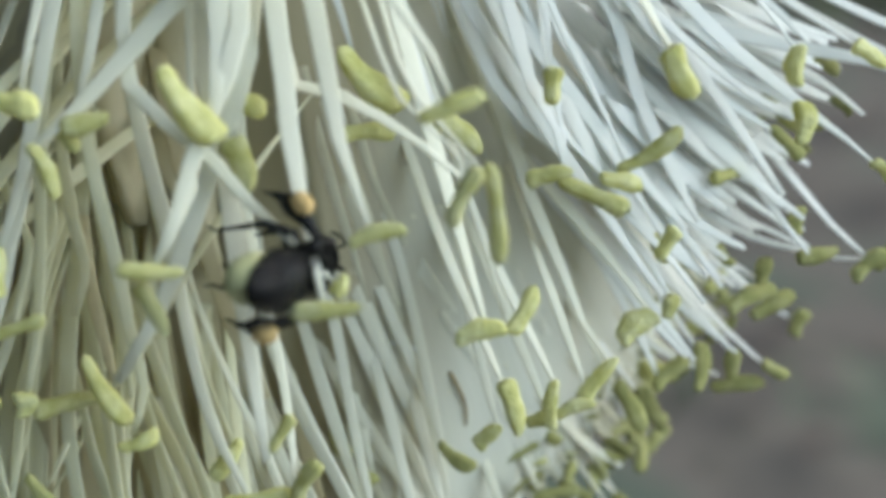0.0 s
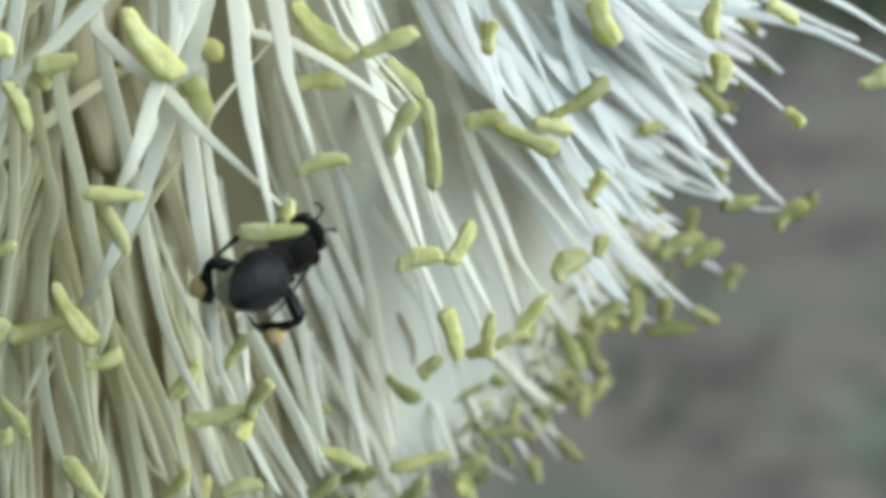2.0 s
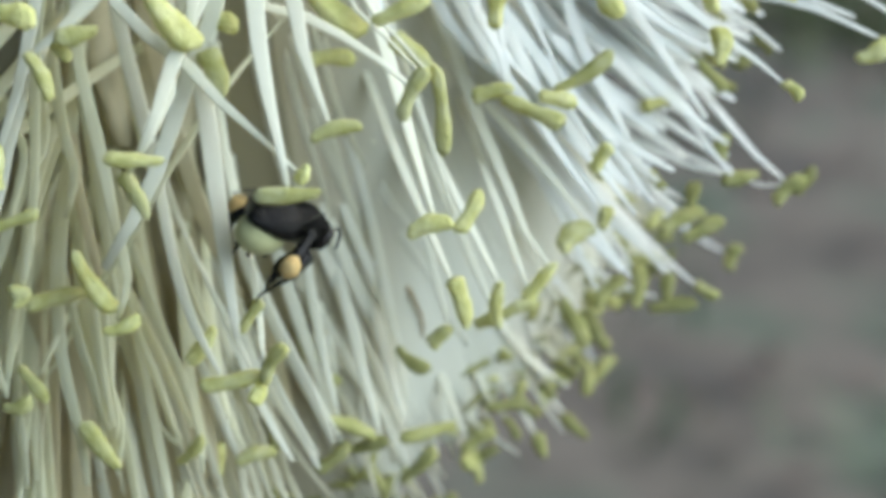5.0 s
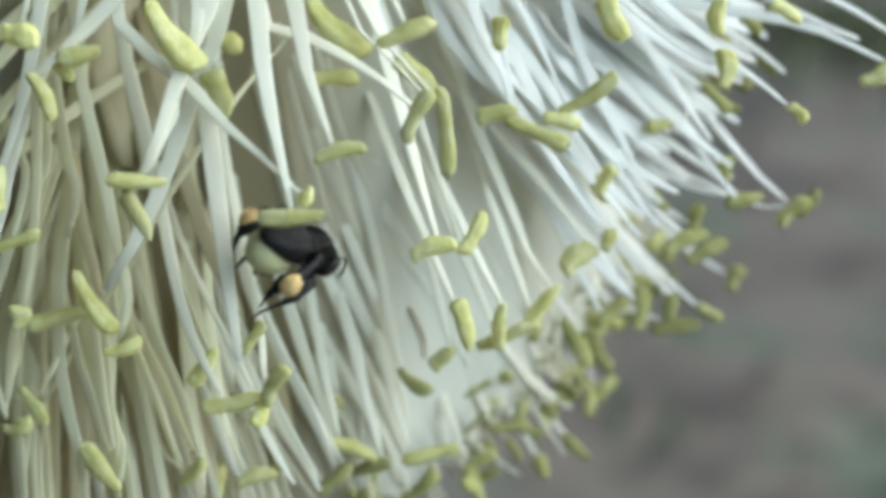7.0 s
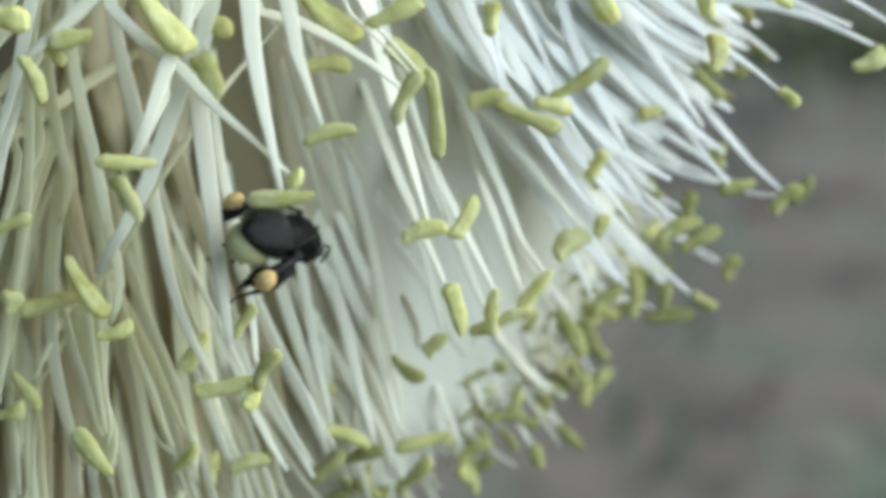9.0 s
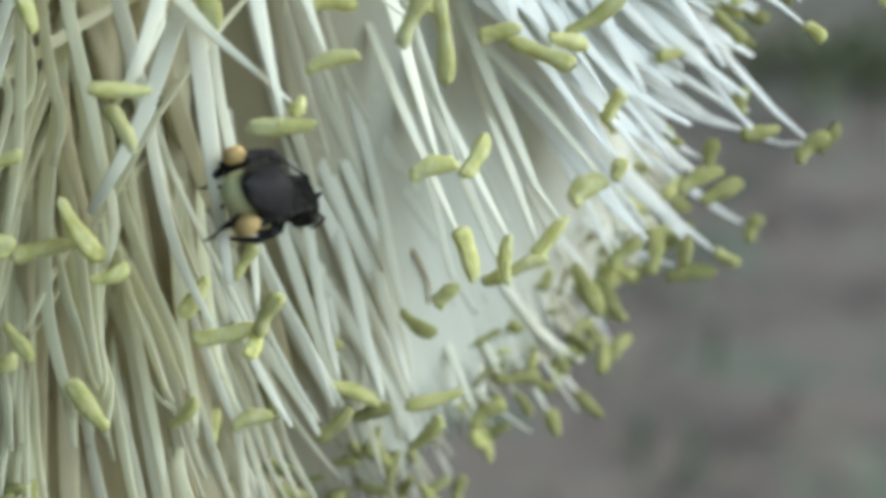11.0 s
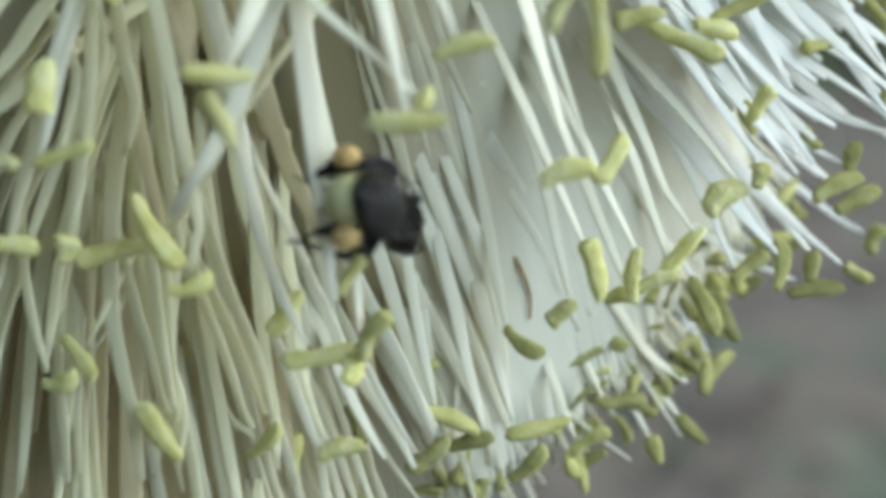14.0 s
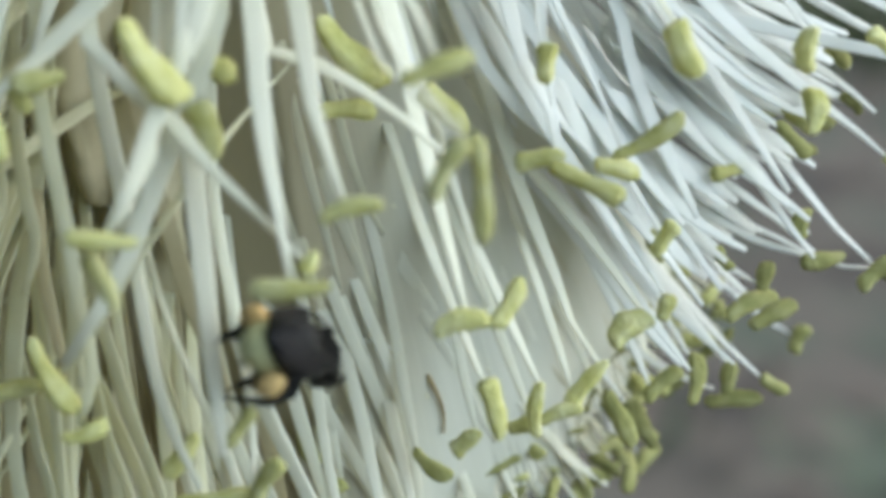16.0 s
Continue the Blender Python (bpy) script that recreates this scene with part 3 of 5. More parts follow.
stamen((-1.63, 3.15, -4.9), (-3.02, 3.28, 0.02), (-1.1, 3, -5.21), -35, 1.7, 0.58)
stamen((-4.18, 3.15, -6.01), (-5.05, 3.27, -1.33), (-4.31, 3, -6.26), 35, 0.85, 0.54)
traced_stamen(((-7.23, 5.30, 2.73), (-6.44, 4.59, -0.21), (-5.93, 4.08, -2.27), (-5.61, 3.65, -3.79)), 0.26, 0.18, (-5.41, 3.5, -4.51), -70, 2.1, 0.54)
stamen((5.1, 7.15, -3.4), (2.79, 6.85, 0.99), (5.69, 7, -4.07), -60, 2.5, 0.92)
stamen((6.3, 9.15, -3.9), (3.62, 8.67, 0.27), (6.83, 9, -4.51), -58, 2.3, 0.85)
stamen((7.52, 15.15, -6.57), (4.76, 14.07, -2.14), (7.98, 15, -6.83), 50, 1.5, 0.77)
stamen((4.67, 11.15, -7.2), (2.45, 10.52, -3.04), (4.79, 11, -7.57), 82, 1.5, 0.67)
stamen((6.6, 13.15, -6.46), (4.37, 12.33, -2.34), (6.86, 13, -7.02), 85, 1.8, 0.69)
stamen((2.16, 8.15, -7.6), (0.39, 7.75, -2.91), (2.84, 8, -7.72), 5, 2, 0.54)
stamen((5.75, 12.15, -8.8), (2.75, 11.54, -5.17), (6.18, 12, -9.19), -42, 1.7, 0.52)
stamen((4.26, 10.15, -9.42), (1.92, 9.67, -5.52), (4.46, 10, -9.76), -72, 1.2, 0.61)
stamen((1.11, 7.15, -9.04), (-0.58, 6.86, -4.3), (1.59, 7, -9.18), 35, 1.8, 0.53)
stamen((-1.24, 4.15, -9.15), (-2.84, 4.16, -4.56), (-0.89, 4, -9.49), 45, 1.8, 0.59)
stamen((-4.06, 2.15, -7.49), (-4.97, 2.38, -2.64), (-3.61, 2, -7.91), -20, 2.3, 0.66)
stamen((-3.89, 2.15, -8.43), (-5.41, 2.38, -3.53), (-4.27, 2, -8.94), 40, 1.9, 0.62)
stamen((-1.37, 3.65, -7.98), (-2.82, 3.73, -2.71), (-0.54, 3.5, -8.18), 15, 2.4, 0.5)
stamen((-2.34, 2.75, -8.37), (-3.67, 2.89, -4.01), (-2.87, 2.6, -8.62), 18, 1.7, 0.53)
traced_stamen(((-8.80, -3.88, 17.08), (-8.15, -5.65, 10.39), (-8.00, -6.26, 8.20), (-8.15, -6.85, 6.26)), 0.71, 0.44, (-8.67, -7, 6.94), -52, 2.8, 0.84)
traced_stamen(((-9.34, -2.42, 16.35), (-8.02, -4.19, 9.56), (-7.81, -4.52, 8.33), (-7.72, -4.85, 7.29)), 0.32, 0.23, (-7.35, -5, 7), -20, 1.2, 0.69)
traced_stamen(((-7.23, -2.25, 17.44), (-7.35, -4.01, 10.57), (-7.49, -4.67, 8.11), (-7.76, -5.35, 5.81)), 0.61, 0.38, (-7.55, -5.5, 5.17), -70, 1.8, 0.72)
traced_stamen(((-8.06, -3.35, 13.79), (-11.06, -5.04, 8.43), (-11.82, -5.43, 7.31), (-12.62, -5.85, 6.34)), 0.44, 0.30, (-12.05, -6, 6.47), 15, 1.5, 0.6)
stamen((-13.05, -5.35, 6.11), (-12.18, -4.81, 7.89), (-12.71, -5.5, 5.94), -40, 0.91, 0.42)
traced_stamen(((-12.93, -4.44, 15.96), (-13.45, -6.19, 9.52), (-13.61, -6.53, 8.34), (-13.66, -6.85, 7.36)), 0.39, 0.26, (-13.71, -7, 6.88), -10, 1.3, 0.73)
traced_stamen(((-7.00, -3.15, 14.49), (-10.35, -4.84, 9.33), (-11.63, -5.44, 7.69), (-12.64, -5.90, 6.49), (-13.59, -6.35, 5.57)), 0.70, 0.45, (-13.21, -6.5, 4.98), -62, 1.9, 0.48)
stamen((-4.53, -0.85, 9.03), (-5.56, -0.36, 11.81), (-3.82, -1, 8.17), -42, 3, 0.96)
stamen((-4.76, 0.15, 6.4), (-6.09, 0.55, 9.45), (-4.11, 0, 6.28), 5, 2, 0.59)
stamen((-1.6, -1.85, 6.68), (-2.98, -1.25, 9.74), (-1, -2, 6.23), -38, 2, 0.73)
stamen((5.71, -3.85, 8.64), (4.3, -3.15, 11.16), (5.98, -4, 8.03), -68, 1.8, 0.78)
stamen((8.27, 7.15, -1.79), (5.68, 6.88, 1.95), (8.34, 7, -2.51), 85, 2, 0.72)
stamen((6.67, 6.15, -2.83), (4.64, 5.96, 1.44), (7.13, 6, -2.7), 42, 1.8, 0.66)
stamen((9.87, 8.15, -2.08), (7.23, 7.81, 1.49), (9.88, 8, -2.55), 86, 1.3, 0.64)
stamen((11.64, 7.15, 5.98), (8.33, 6.91, 8.69), (12.07, 7, 5.81), 15, 1.3, 0.48)
stamen((10.62, 6.15, 8.09), (8.19, 5.99, 10.68), (10.68, 6, 7.65), 80, 1.2, 0.66)
traced_stamen(((-15.88, -0.51, 4.77), (-16.27, -1.68, 1.07), (-16.58, -2.31, -0.83), (-16.69, -2.80, -2.30)), 0.56, 0.40, (-16.73, -3, -2.44), 0, 2, 0.55)
stamen((-17.37, -4.85, 0.02), (-16.89, -4, 3.57), (-16.63, -5, -0.05), -5, 1.9, 0.46)
stamen((-15.26, -4.85, 0.09), (-15.11, -4.19, 2.83), (-14.51, -5, 0.24), 18, 2, 0.39)
traced_stamen(((-13.67, -2.94, 11.10), (-14.24, -4.68, 5.64), (-14.54, -5.31, 3.80), (-14.77, -5.85, 2.56)), 0.53, 0.37, (-14.81, -6, 2.02), 80, 1.6, 0.76)
stamen((-18.51, -2.85, -3.84), (-17.91, -2.27, -0.45), (-17.82, -3, -4.11), -12, 1.9, 0.44)
traced_stamen(((-13.21, -0.20, -2.65), (-14.05, -0.88, -4.55), (-14.38, -1.12, -5.15), (-14.67, -1.30, -5.60)), 0.25, 0.15, (-14.92, -1.5, -5.69), -48, 1.8, 0.46)
traced_stamen(((-15.47, 0.93, 1.64), (-15.62, -0.23, -2.16), (-15.77, -0.79, -3.90), (-15.98, -1.30, -5.43), (-15.83, -1.65, -6.17)), 0.47, 0.29, (-15.41, -1.8, -6.35), 15, 1.2, 0.53)
stamen((-18.31, -1.85, -7.8), (-18.33, -1.37, -4.2), (-18.17, -2, -8.07), 10, 1.5, 0.53)
stamen((-18.49, -1.85, -8.93), (-18.89, -1.36, -5.17), (-18.24, -2, -9.2), 20, 1.1, 0.49)
stamen((-15.93, 0.15, -11.07), (-15.97, 0.48, -7.15), (-16.48, 0, -11.35), 35, 1.9, 0.43)
traced_stamen(((-13.95, 2.26, -1.04), (-12.14, 1.08, -4.64), (-11.17, 0.42, -6.54), (-10.40, -0.02, -7.71), (-9.61, -0.30, -8.18)), 0.41, 0.25, (-9.38, -0.5, -8.27), 45, 1.6, 0.43)
traced_stamen(((-10.23, 3.27, -1.92), (-9.84, 2.56, -4.31), (-9.57, 1.95, -6.30), (-9.01, 1.44, -7.88), (-8.57, 1.15, -8.40)), 0.34, 0.18, (-8.54, 1, -8.89), 85, 1.4, 0.44)
stamen((-6.93, 3.15, -10.54), (-8.38, 3.25, -6.38), (-6.42, 3, -10.62), -15, 1.4, 0.54)
stamen((-6.63, 5.15, -11.81), (-8.09, 5.07, -7.32), (-6.18, 5, -11.95), -15, 1.3, 0.52)
stamen((-8.36, 3.15, -11.43), (-9.85, 3.27, -6.4), (-8.91, 3, -11.69), 45, 1.8, 0.54)
stamen((-13.16, 0.15, -11.92), (-13.09, 0.51, -7.51), (-12.54, 0, -11.99), -3, 1.8, 0.47)
stamen((-2.23, 8.15, -10.88), (-4.44, 7.77, -6.06), (-2.31, 8, -11.43), 75, 1.6, 0.5)
stamen((0.08, 12.15, -12.63), (-2.01, 11.52, -8.6), (0.4, 12, -13.03), 80, 1.5, 0.54)
stamen((-3.18, 10.15, -13.27), (-5.37, 9.6, -8.5), (-2.71, 10, -13.48), 30, 1.9, 0.62)
traced_stamen(((-9.74, 3.49, -4.49), (-8.16, 2.78, -6.35), (-7.36, 2.43, -7.23), (-6.87, 2.15, -7.54)), 0.23, 0.15, (-6.71, 2, -8.04), -70, 1.5, 0.49)
stamen((-1.14, 13.15, -14.34), (-3.2, 12.44, -10.17), (-0.76, 13, -14.69), 60, 1.5, 0.65)

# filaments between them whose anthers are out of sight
strand(WARM_LEFT, ((-13.95, 0.16, 4.49), (-13.95, -0.08, 2.98), (-14.15, -0.51, 0.44), (-14.13, -0.93, -2.06), (-13.97, -1.28, -4.11), (-13.65, -1.56, -5.73), (-13.10, -1.92, -7.73), (-12.82, -2.20, -9.31)), 0.68, 0.41)
strand(WARM_LEFT, ((-13.46, 0.07, 5.12), (-13.05, -0.28, 2.97), (-12.75, -0.56, 1.28), (-12.32, -0.92, -0.81), (-11.99, -1.20, -2.46)), 0.59, 0.41)
strand(WARM_LEFT, ((-15.32, -2.77, 4.03), (-14.69, -3.00, 2.81), (-14.92, -3.28, 1.21), (-15.17, -3.50, 0.02)), 0.36, 0.32)
strand(SHADED_INNER, ((-10.21, -0.23, 4.66), (-9.52, -0.56, 2.75), (-8.78, -0.96, 0.44), (-7.89, -1.31, -1.43), (-7.39, -1.50, -2.45)), 0.68, 0.45)
strand(PALE, ((-7.87, 1.74, 0.46), (-7.45, 1.42, -1.50), (-6.45, 1.04, -3.66), (-5.24, 0.64, -5.77), (-4.09, 0.20, -8.17)), 0.55, 0.38)
strand(WARM_LEFT, ((-11.99, 0.58, 0.24), (-11.43, 0.29, -1.47), (-10.49, -0.12, -3.79), (-9.57, -0.49, -5.86), (-9.10, -0.80, -7.60)), 0.47, 0.31)
strand(WARM_LEFT, ((-12.22, 0.65, -1.70), (-11.40, 0.35, -3.39), (-10.43, 0.00, -5.28), (-9.38, -0.40, -7.45)), 0.43, 0.29)
strand(WARM_LEFT, ((-13.28, -0.60, -3.12), (-12.76, -0.99, -5.38), (-12.14, -1.32, -7.21), (-11.87, -1.60, -8.81)), 0.52, 0.37)
strand(WARM_LEFT, ((-12.15, -0.95, -3.52), (-12.14, -1.33, -5.76), (-11.70, -1.60, -7.27), (-11.80, -1.90, -8.96)), 0.46, 0.37)
strand(SHADED_INNER, ((-15.48, 0.59, -2.55), (-15.38, 0.10, -5.50), (-15.23, -0.25, -7.57), (-15.17, -0.60, -9.62)), 0.86, 0.67)
strand(SHADED_INNER, ((-9.36, 1.11, -5.61), (-8.95, 0.75, -7.72), (-8.59, 0.40, -9.81)), 0.56, 0.47)
strand(PALE, ((-7.53, 1.69, -4.58), (-6.57, 1.37, -6.29), (-5.50, 1.08, -7.77), (-4.69, 0.80, -9.24)), 0.46, 0.32)
strand(WARM_LEFT, ((-15.70, -0.91, -2.89), (-15.80, -1.12, -4.13), (-15.92, -1.40, -5.75)), 0.46, 0.37)
strand(WARM_LEFT, ((-14.86, -0.95, 1.27), (-15.28, -1.27, -0.60), (-15.69, -1.60, -2.44)), 0.46, 0.41)
strand(PALE, ((-6.42, -3.34, 8.44), (-4.70, -3.69, 7.40), (-3.21, -3.99, 6.57), (-1.83, -4.28, 5.61), (-0.89, -4.50, 4.81)), 0.48, 0.35)
strand(WARM_LEFT, ((-8.68, 0.04, -3.37), (-8.41, -0.28, -5.25), (-7.94, -0.60, -7.10)), 0.38, 0.29)
strand(PALE, ((-6.97, 2.39, -2.64), (-5.93, 2.00, -4.82), (-4.90, 1.67, -6.65), (-4.01, 1.40, -8.04)), 0.44, 0.33)
strand(WARM_LEFT, ((-14.12, -1.35, -4.11), (-14.37, -1.48, -4.82), (-14.70, -1.60, -5.42)), 0.23, 0.16)
strand(PALE, ((-6.12, 2.89, 4.02), (-4.66, 2.63, 0.69), (-3.89, 2.76, -1.09), (-2.93, 3.70, -3.39), (-1.96, 5.26, -6.06), (-1.49, 6.92, -8.52)), 0.52, 0.36)
strand(PALE, ((-6.43, 3.13, 3.16), (-4.99, 2.61, -0.20), (-4.40, 2.73, -1.65), (-3.46, 3.79, -4.08), (-2.38, 5.17, -6.09), (-1.67, 6.51, -7.81)), 0.49, 0.36)
strand(PALE, ((-5.07, 3.15, 3.84), (-3.68, 2.92, 0.47), (-2.90, 3.08, -1.44), (-2.15, 4.05, -3.64), (-1.69, 5.41, -6.31), (-1.44, 6.79, -8.50)), 0.47, 0.34)
strand(PALE, ((-7.70, 3.75, 2.49), (-6.15, 3.04, -0.88), (-5.36, 3.00, -2.67), (-4.37, 3.71, -4.98), (-3.34, 4.88, -6.52), (-3.49, 5.68, -8.34)), 0.41, 0.26)
strand(PALE, ((-7.35, 3.79, 1.24), (-5.59, 3.07, -2.00), (-4.75, 2.96, -3.57), (-3.28, 4.64, -6.36), (-2.24, 6.30, -8.31), (-1.91, 7.82, -10.24)), 0.48, 0.32)
strand(PALE, ((-5.59, 2.98, 3.12), (-4.12, 2.88, -0.20), (-3.26, 3.48, -2.24), (-2.58, 4.54, -4.59), (-2.20, 5.37, -6.07)), 0.36, 0.21)
strand(PALE, ((-1.40, 4.42, 5.60), (0.37, 4.71, 2.34), (1.55, 5.62, 0.26), (2.81, 7.22, -1.91), (4.44, 9.70, -4.01)), 0.51, 0.40)
strand(PALE, ((-3.75, 3.64, 6.50), (-2.13, 3.58, 3.20), (-1.01, 4.08, 0.94), (0.14, 5.13, -1.14), (1.47, 6.85, -3.58)), 0.55, 0.38)
strand(PALE, ((-4.98, 3.26, 6.39), (-3.24, 3.16, 3.17), (-2.13, 3.58, 1.16), (-0.90, 4.50, -0.67), (0.38, 5.86, -2.81)), 0.59, 0.43)
strand(PALE, ((-3.87, 3.57, 3.34), (-1.91, 3.85, 0.25), (-0.56, 4.89, -1.83), (0.38, 6.13, -3.77), (1.11, 7.24, -5.06)), 0.45, 0.29)
strand(PALE, ((-0.84, 5.47, -1.04), (1.60, 7.33, -4.10), (3.45, 10.07, -6.32), (5.14, 10.56, -8.67), (5.61, 10.69, -9.33)), 0.28, 0.13)
strand(PALE, ((-3.53, 4.60, -3.03), (-1.05, 6.34, -5.93), (0.90, 9.07, -8.21), (2.93, 9.83, -9.83), (3.44, 9.93, -10.15)), 0.28, 0.13)
strand(PALE, ((-0.14, 5.79, -0.81), (2.33, 7.47, -3.86), (4.22, 10.21, -6.08), (5.80, 10.77, -7.16)), 0.57, 0.36)
strand(PALE, ((-8.93, 4.81, -0.91), (-6.95, 4.00, -4.09), (-5.64, 4.64, -6.45), (-4.56, 5.60, -8.44)), 0.51, 0.35)
strand(FILAMENT, ((1.21, 4.47, 13.25), (4.59, 3.94, 9.61), (6.94, 3.57, 7.28), (8.93, 3.27, 5.44), (10.73, 3.00, 3.79)), 0.97, 0.49)
strand(FILAMENT, ((3.53, 2.56, 11.97), (5.42, 2.03, 7.51), (6.38, 1.75, 5.28), (7.33, 1.50, 3.29)), 0.67, 0.39)
strand(FILAMENT, ((4.23, 4.49, 8.62), (8.13, 3.96, 5.73), (9.92, 3.73, 4.57), (11.51, 3.50, 3.31)), 0.58, 0.32)
strand(FILAMENT, ((-0.19, 2.32, 12.33), (2.54, 1.78, 8.36), (3.84, 1.53, 6.57), (5.34, 1.27, 4.80), (6.83, 1.00, 3.05)), 0.75, 0.43)
strand(FILAMENT, ((-1.56, 1.12, 12.72), (0.77, 0.58, 8.60), (2.05, 0.29, 6.42), (3.52, -0.01, 4.26), (4.76, -0.28, 2.34), (5.79, -0.50, 0.86)), 0.56, 0.34)
strand(FILAMENT, ((0.02, 2.48, 8.85), (3.21, 1.94, 5.30), (4.73, 1.70, 3.75), (6.02, 1.49, 2.42), (7.51, 1.20, 0.46)), 0.58, 0.33)
strand(FILAMENT, ((1.80, 3.68, 9.23), (4.86, 3.14, 5.42), (6.62, 2.84, 3.38), (8.36, 2.50, 0.91)), 0.59, 0.33)
strand(FILAMENT, ((3.73, 4.85, 11.56), (7.03, 4.32, 7.84), (9.05, 4.00, 5.74), (10.81, 3.66, 3.20), (11.69, 3.50, 2.06)), 0.51, 0.29)
strand(FILAMENT, ((4.56, 5.39, 5.81), (8.73, 4.86, 3.27), (10.09, 4.70, 2.57), (11.81, 4.50, 2.10)), 0.47, 0.28)
strand(FILAMENT, ((3.36, 6.92, 4.13), (6.94, 6.38, 0.50), (8.22, 6.20, -0.69), (9.62, 6.00, -1.87)), 0.48, 0.24)
strand(FILAMENT, ((4.01, 6.20, 3.09), (7.09, 5.66, -0.92), (7.66, 5.56, -1.62), (8.01, 5.50, -2.09)), 0.62, 0.28)
strand(FILAMENT, ((1.92, 5.44, 4.89), (5.02, 4.91, 0.95), (6.39, 4.68, -0.67), (7.52, 4.50, -1.82)), 0.52, 0.28)
strand(FILAMENT, ((3.51, 2.92, 14.79), (6.12, 2.38, 10.67), (7.63, 2.08, 8.40), (9.12, 1.77, 6.16), (10.39, 1.50, 4.17)), 0.58, 0.35)
strand(FILAMENT, ((4.37, 5.34, 15.03), (8.02, 4.81, 11.62), (10.28, 4.49, 9.71), (12.52, 4.20, 8.28), (13.85, 4.00, 7.11)), 0.56, 0.32)
strand(FILAMENT, ((6.85, 4.26, 14.13), (10.83, 3.73, 11.39), (12.81, 3.47, 10.21), (15.00, 3.19, 9.03), (16.52, 3.00, 8.33)), 0.51, 0.31)
strand(WARM_LEFT, ((-15.85, -2.95, 4.62), (-16.71, -3.26, 3.16), (-17.88, -3.60, 1.79)), 0.59, 0.45)
strand(WARM_LEFT, ((-15.80, -2.41, 3.03), (-17.01, -2.72, 1.84), (-18.23, -3.00, 1.01)), 0.54, 0.40)
strand(WARM_LEFT, ((-15.38, -1.59, 0.92), (-16.06, -2.01, -1.32), (-16.37, -2.20, -2.33)), 0.41, 0.34)
strand(WARM_LEFT, ((-14.83, -1.75, 0.92), (-15.12, -2.18, -1.47), (-15.37, -2.40, -2.64)), 0.51, 0.40)
strand(WARM_LEFT, ((-16.69, -1.54, -2.35), (-16.38, -1.85, -4.03), (-16.00, -2.08, -5.28), (-15.78, -2.20, -5.93)), 0.41, 0.27)
strand(WARM_LEFT, ((-16.93, -2.14, -2.35), (-17.24, -2.39, -3.69), (-17.73, -2.60, -4.69)), 0.37, 0.30)
strand(WARM_LEFT, ((-15.72, -0.80, -6.16), (-15.48, -1.10, -7.85), (-15.27, -1.40, -9.51)), 0.45, 0.34)
strand(WARM_LEFT, ((-17.47, -1.02, -4.97), (-17.64, -1.30, -6.50), (-17.83, -1.50, -7.59)), 0.47, 0.34)
strand(WARM_LEFT, ((-13.25, -1.40, -4.16), (-12.75, -1.62, -5.32), (-12.28, -1.90, -6.81), (-12.03, -2.00, -7.30)), 0.45, 0.34)
strand(WARM_LEFT, ((-12.38, -1.27, -3.63), (-12.14, -1.63, -5.65), (-11.78, -1.88, -6.97), (-11.84, -2.00, -7.63)), 0.41, 0.30)
strand(WARM_LEFT, ((-11.39, -0.24, -3.83), (-10.69, -0.56, -5.54), (-9.97, -0.91, -7.40), (-9.67, -1.00, -7.83)), 0.42, 0.28)
strand(WARM_LEFT, ((-9.74, 0.57, -3.65), (-9.45, 0.14, -6.11), (-9.12, -0.13, -7.66), (-8.94, -0.40, -9.19)), 0.43, 0.32)
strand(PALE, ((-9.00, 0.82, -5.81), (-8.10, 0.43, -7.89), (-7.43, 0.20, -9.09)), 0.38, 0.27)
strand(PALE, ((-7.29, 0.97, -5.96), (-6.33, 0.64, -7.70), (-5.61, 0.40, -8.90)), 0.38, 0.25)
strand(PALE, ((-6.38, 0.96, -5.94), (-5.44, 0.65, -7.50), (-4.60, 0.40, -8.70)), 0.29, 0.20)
strand(WARM_LEFT, ((-14.02, -1.64, 5.21), (-13.62, -1.98, 3.30), (-13.20, -2.22, 1.94), (-13.40, -2.50, 0.40)), 0.44, 0.40)
strand(SHADED_INNER, ((-13.41, -0.90, 1.88), (-12.74, -1.36, -0.72), (-12.40, -1.60, -2.08)), 0.45, 0.37)
strand(WARM_LEFT, ((-14.43, -2.38, 5.08), (-14.10, -2.69, 3.37), (-14.29, -2.89, 2.27), (-14.87, -3.00, 2.13)), 0.44, 0.30)
strand(WARM_LEFT, ((-16.99, -3.52, 4.50), (-17.46, -3.75, 3.32), (-18.07, -4.00, 2.15)), 0.49, 0.39)
strand(WARM_LEFT, ((-16.10, -3.61, 5.81), (-16.59, -3.80, 4.95), (-17.38, -4.03, 4.01), (-18.03, -4.20, 3.41)), 0.52, 0.38)
strand(WARM_LEFT, ((-16.35, -4.17, 6.33), (-16.91, -4.37, 5.48), (-17.76, -4.60, 4.63)), 0.51, 0.41)
strand(WARM_LEFT, ((-17.04, -2.15, 2.53), (-17.62, -2.38, 1.41), (-18.36, -2.60, 0.46)), 0.47, 0.37)
strand(WARM_LEFT, ((-16.96, -1.48, 1.41), (-17.45, -1.74, 0.02), (-17.84, -2.00, -1.36)), 0.44, 0.34)


# a stray thin filament that lies across the sheet behind the bee
v, f = tube_arrays(smooth_path(((-4.98, 3.57, -1.30), (-3.94, 3.09, -1.13), (-2.98, 3.39, -1.22), (-2.34, 3.79, -1.63)), 20) * MM, np.interp(np.linspace(0, 1, 20), (0, 0.5, 1), (0.03, 0.07, 0.06)) * MM, 0.6, 8)
child("filament", mesh_from("filament", v, f, FILAMENT), flower)


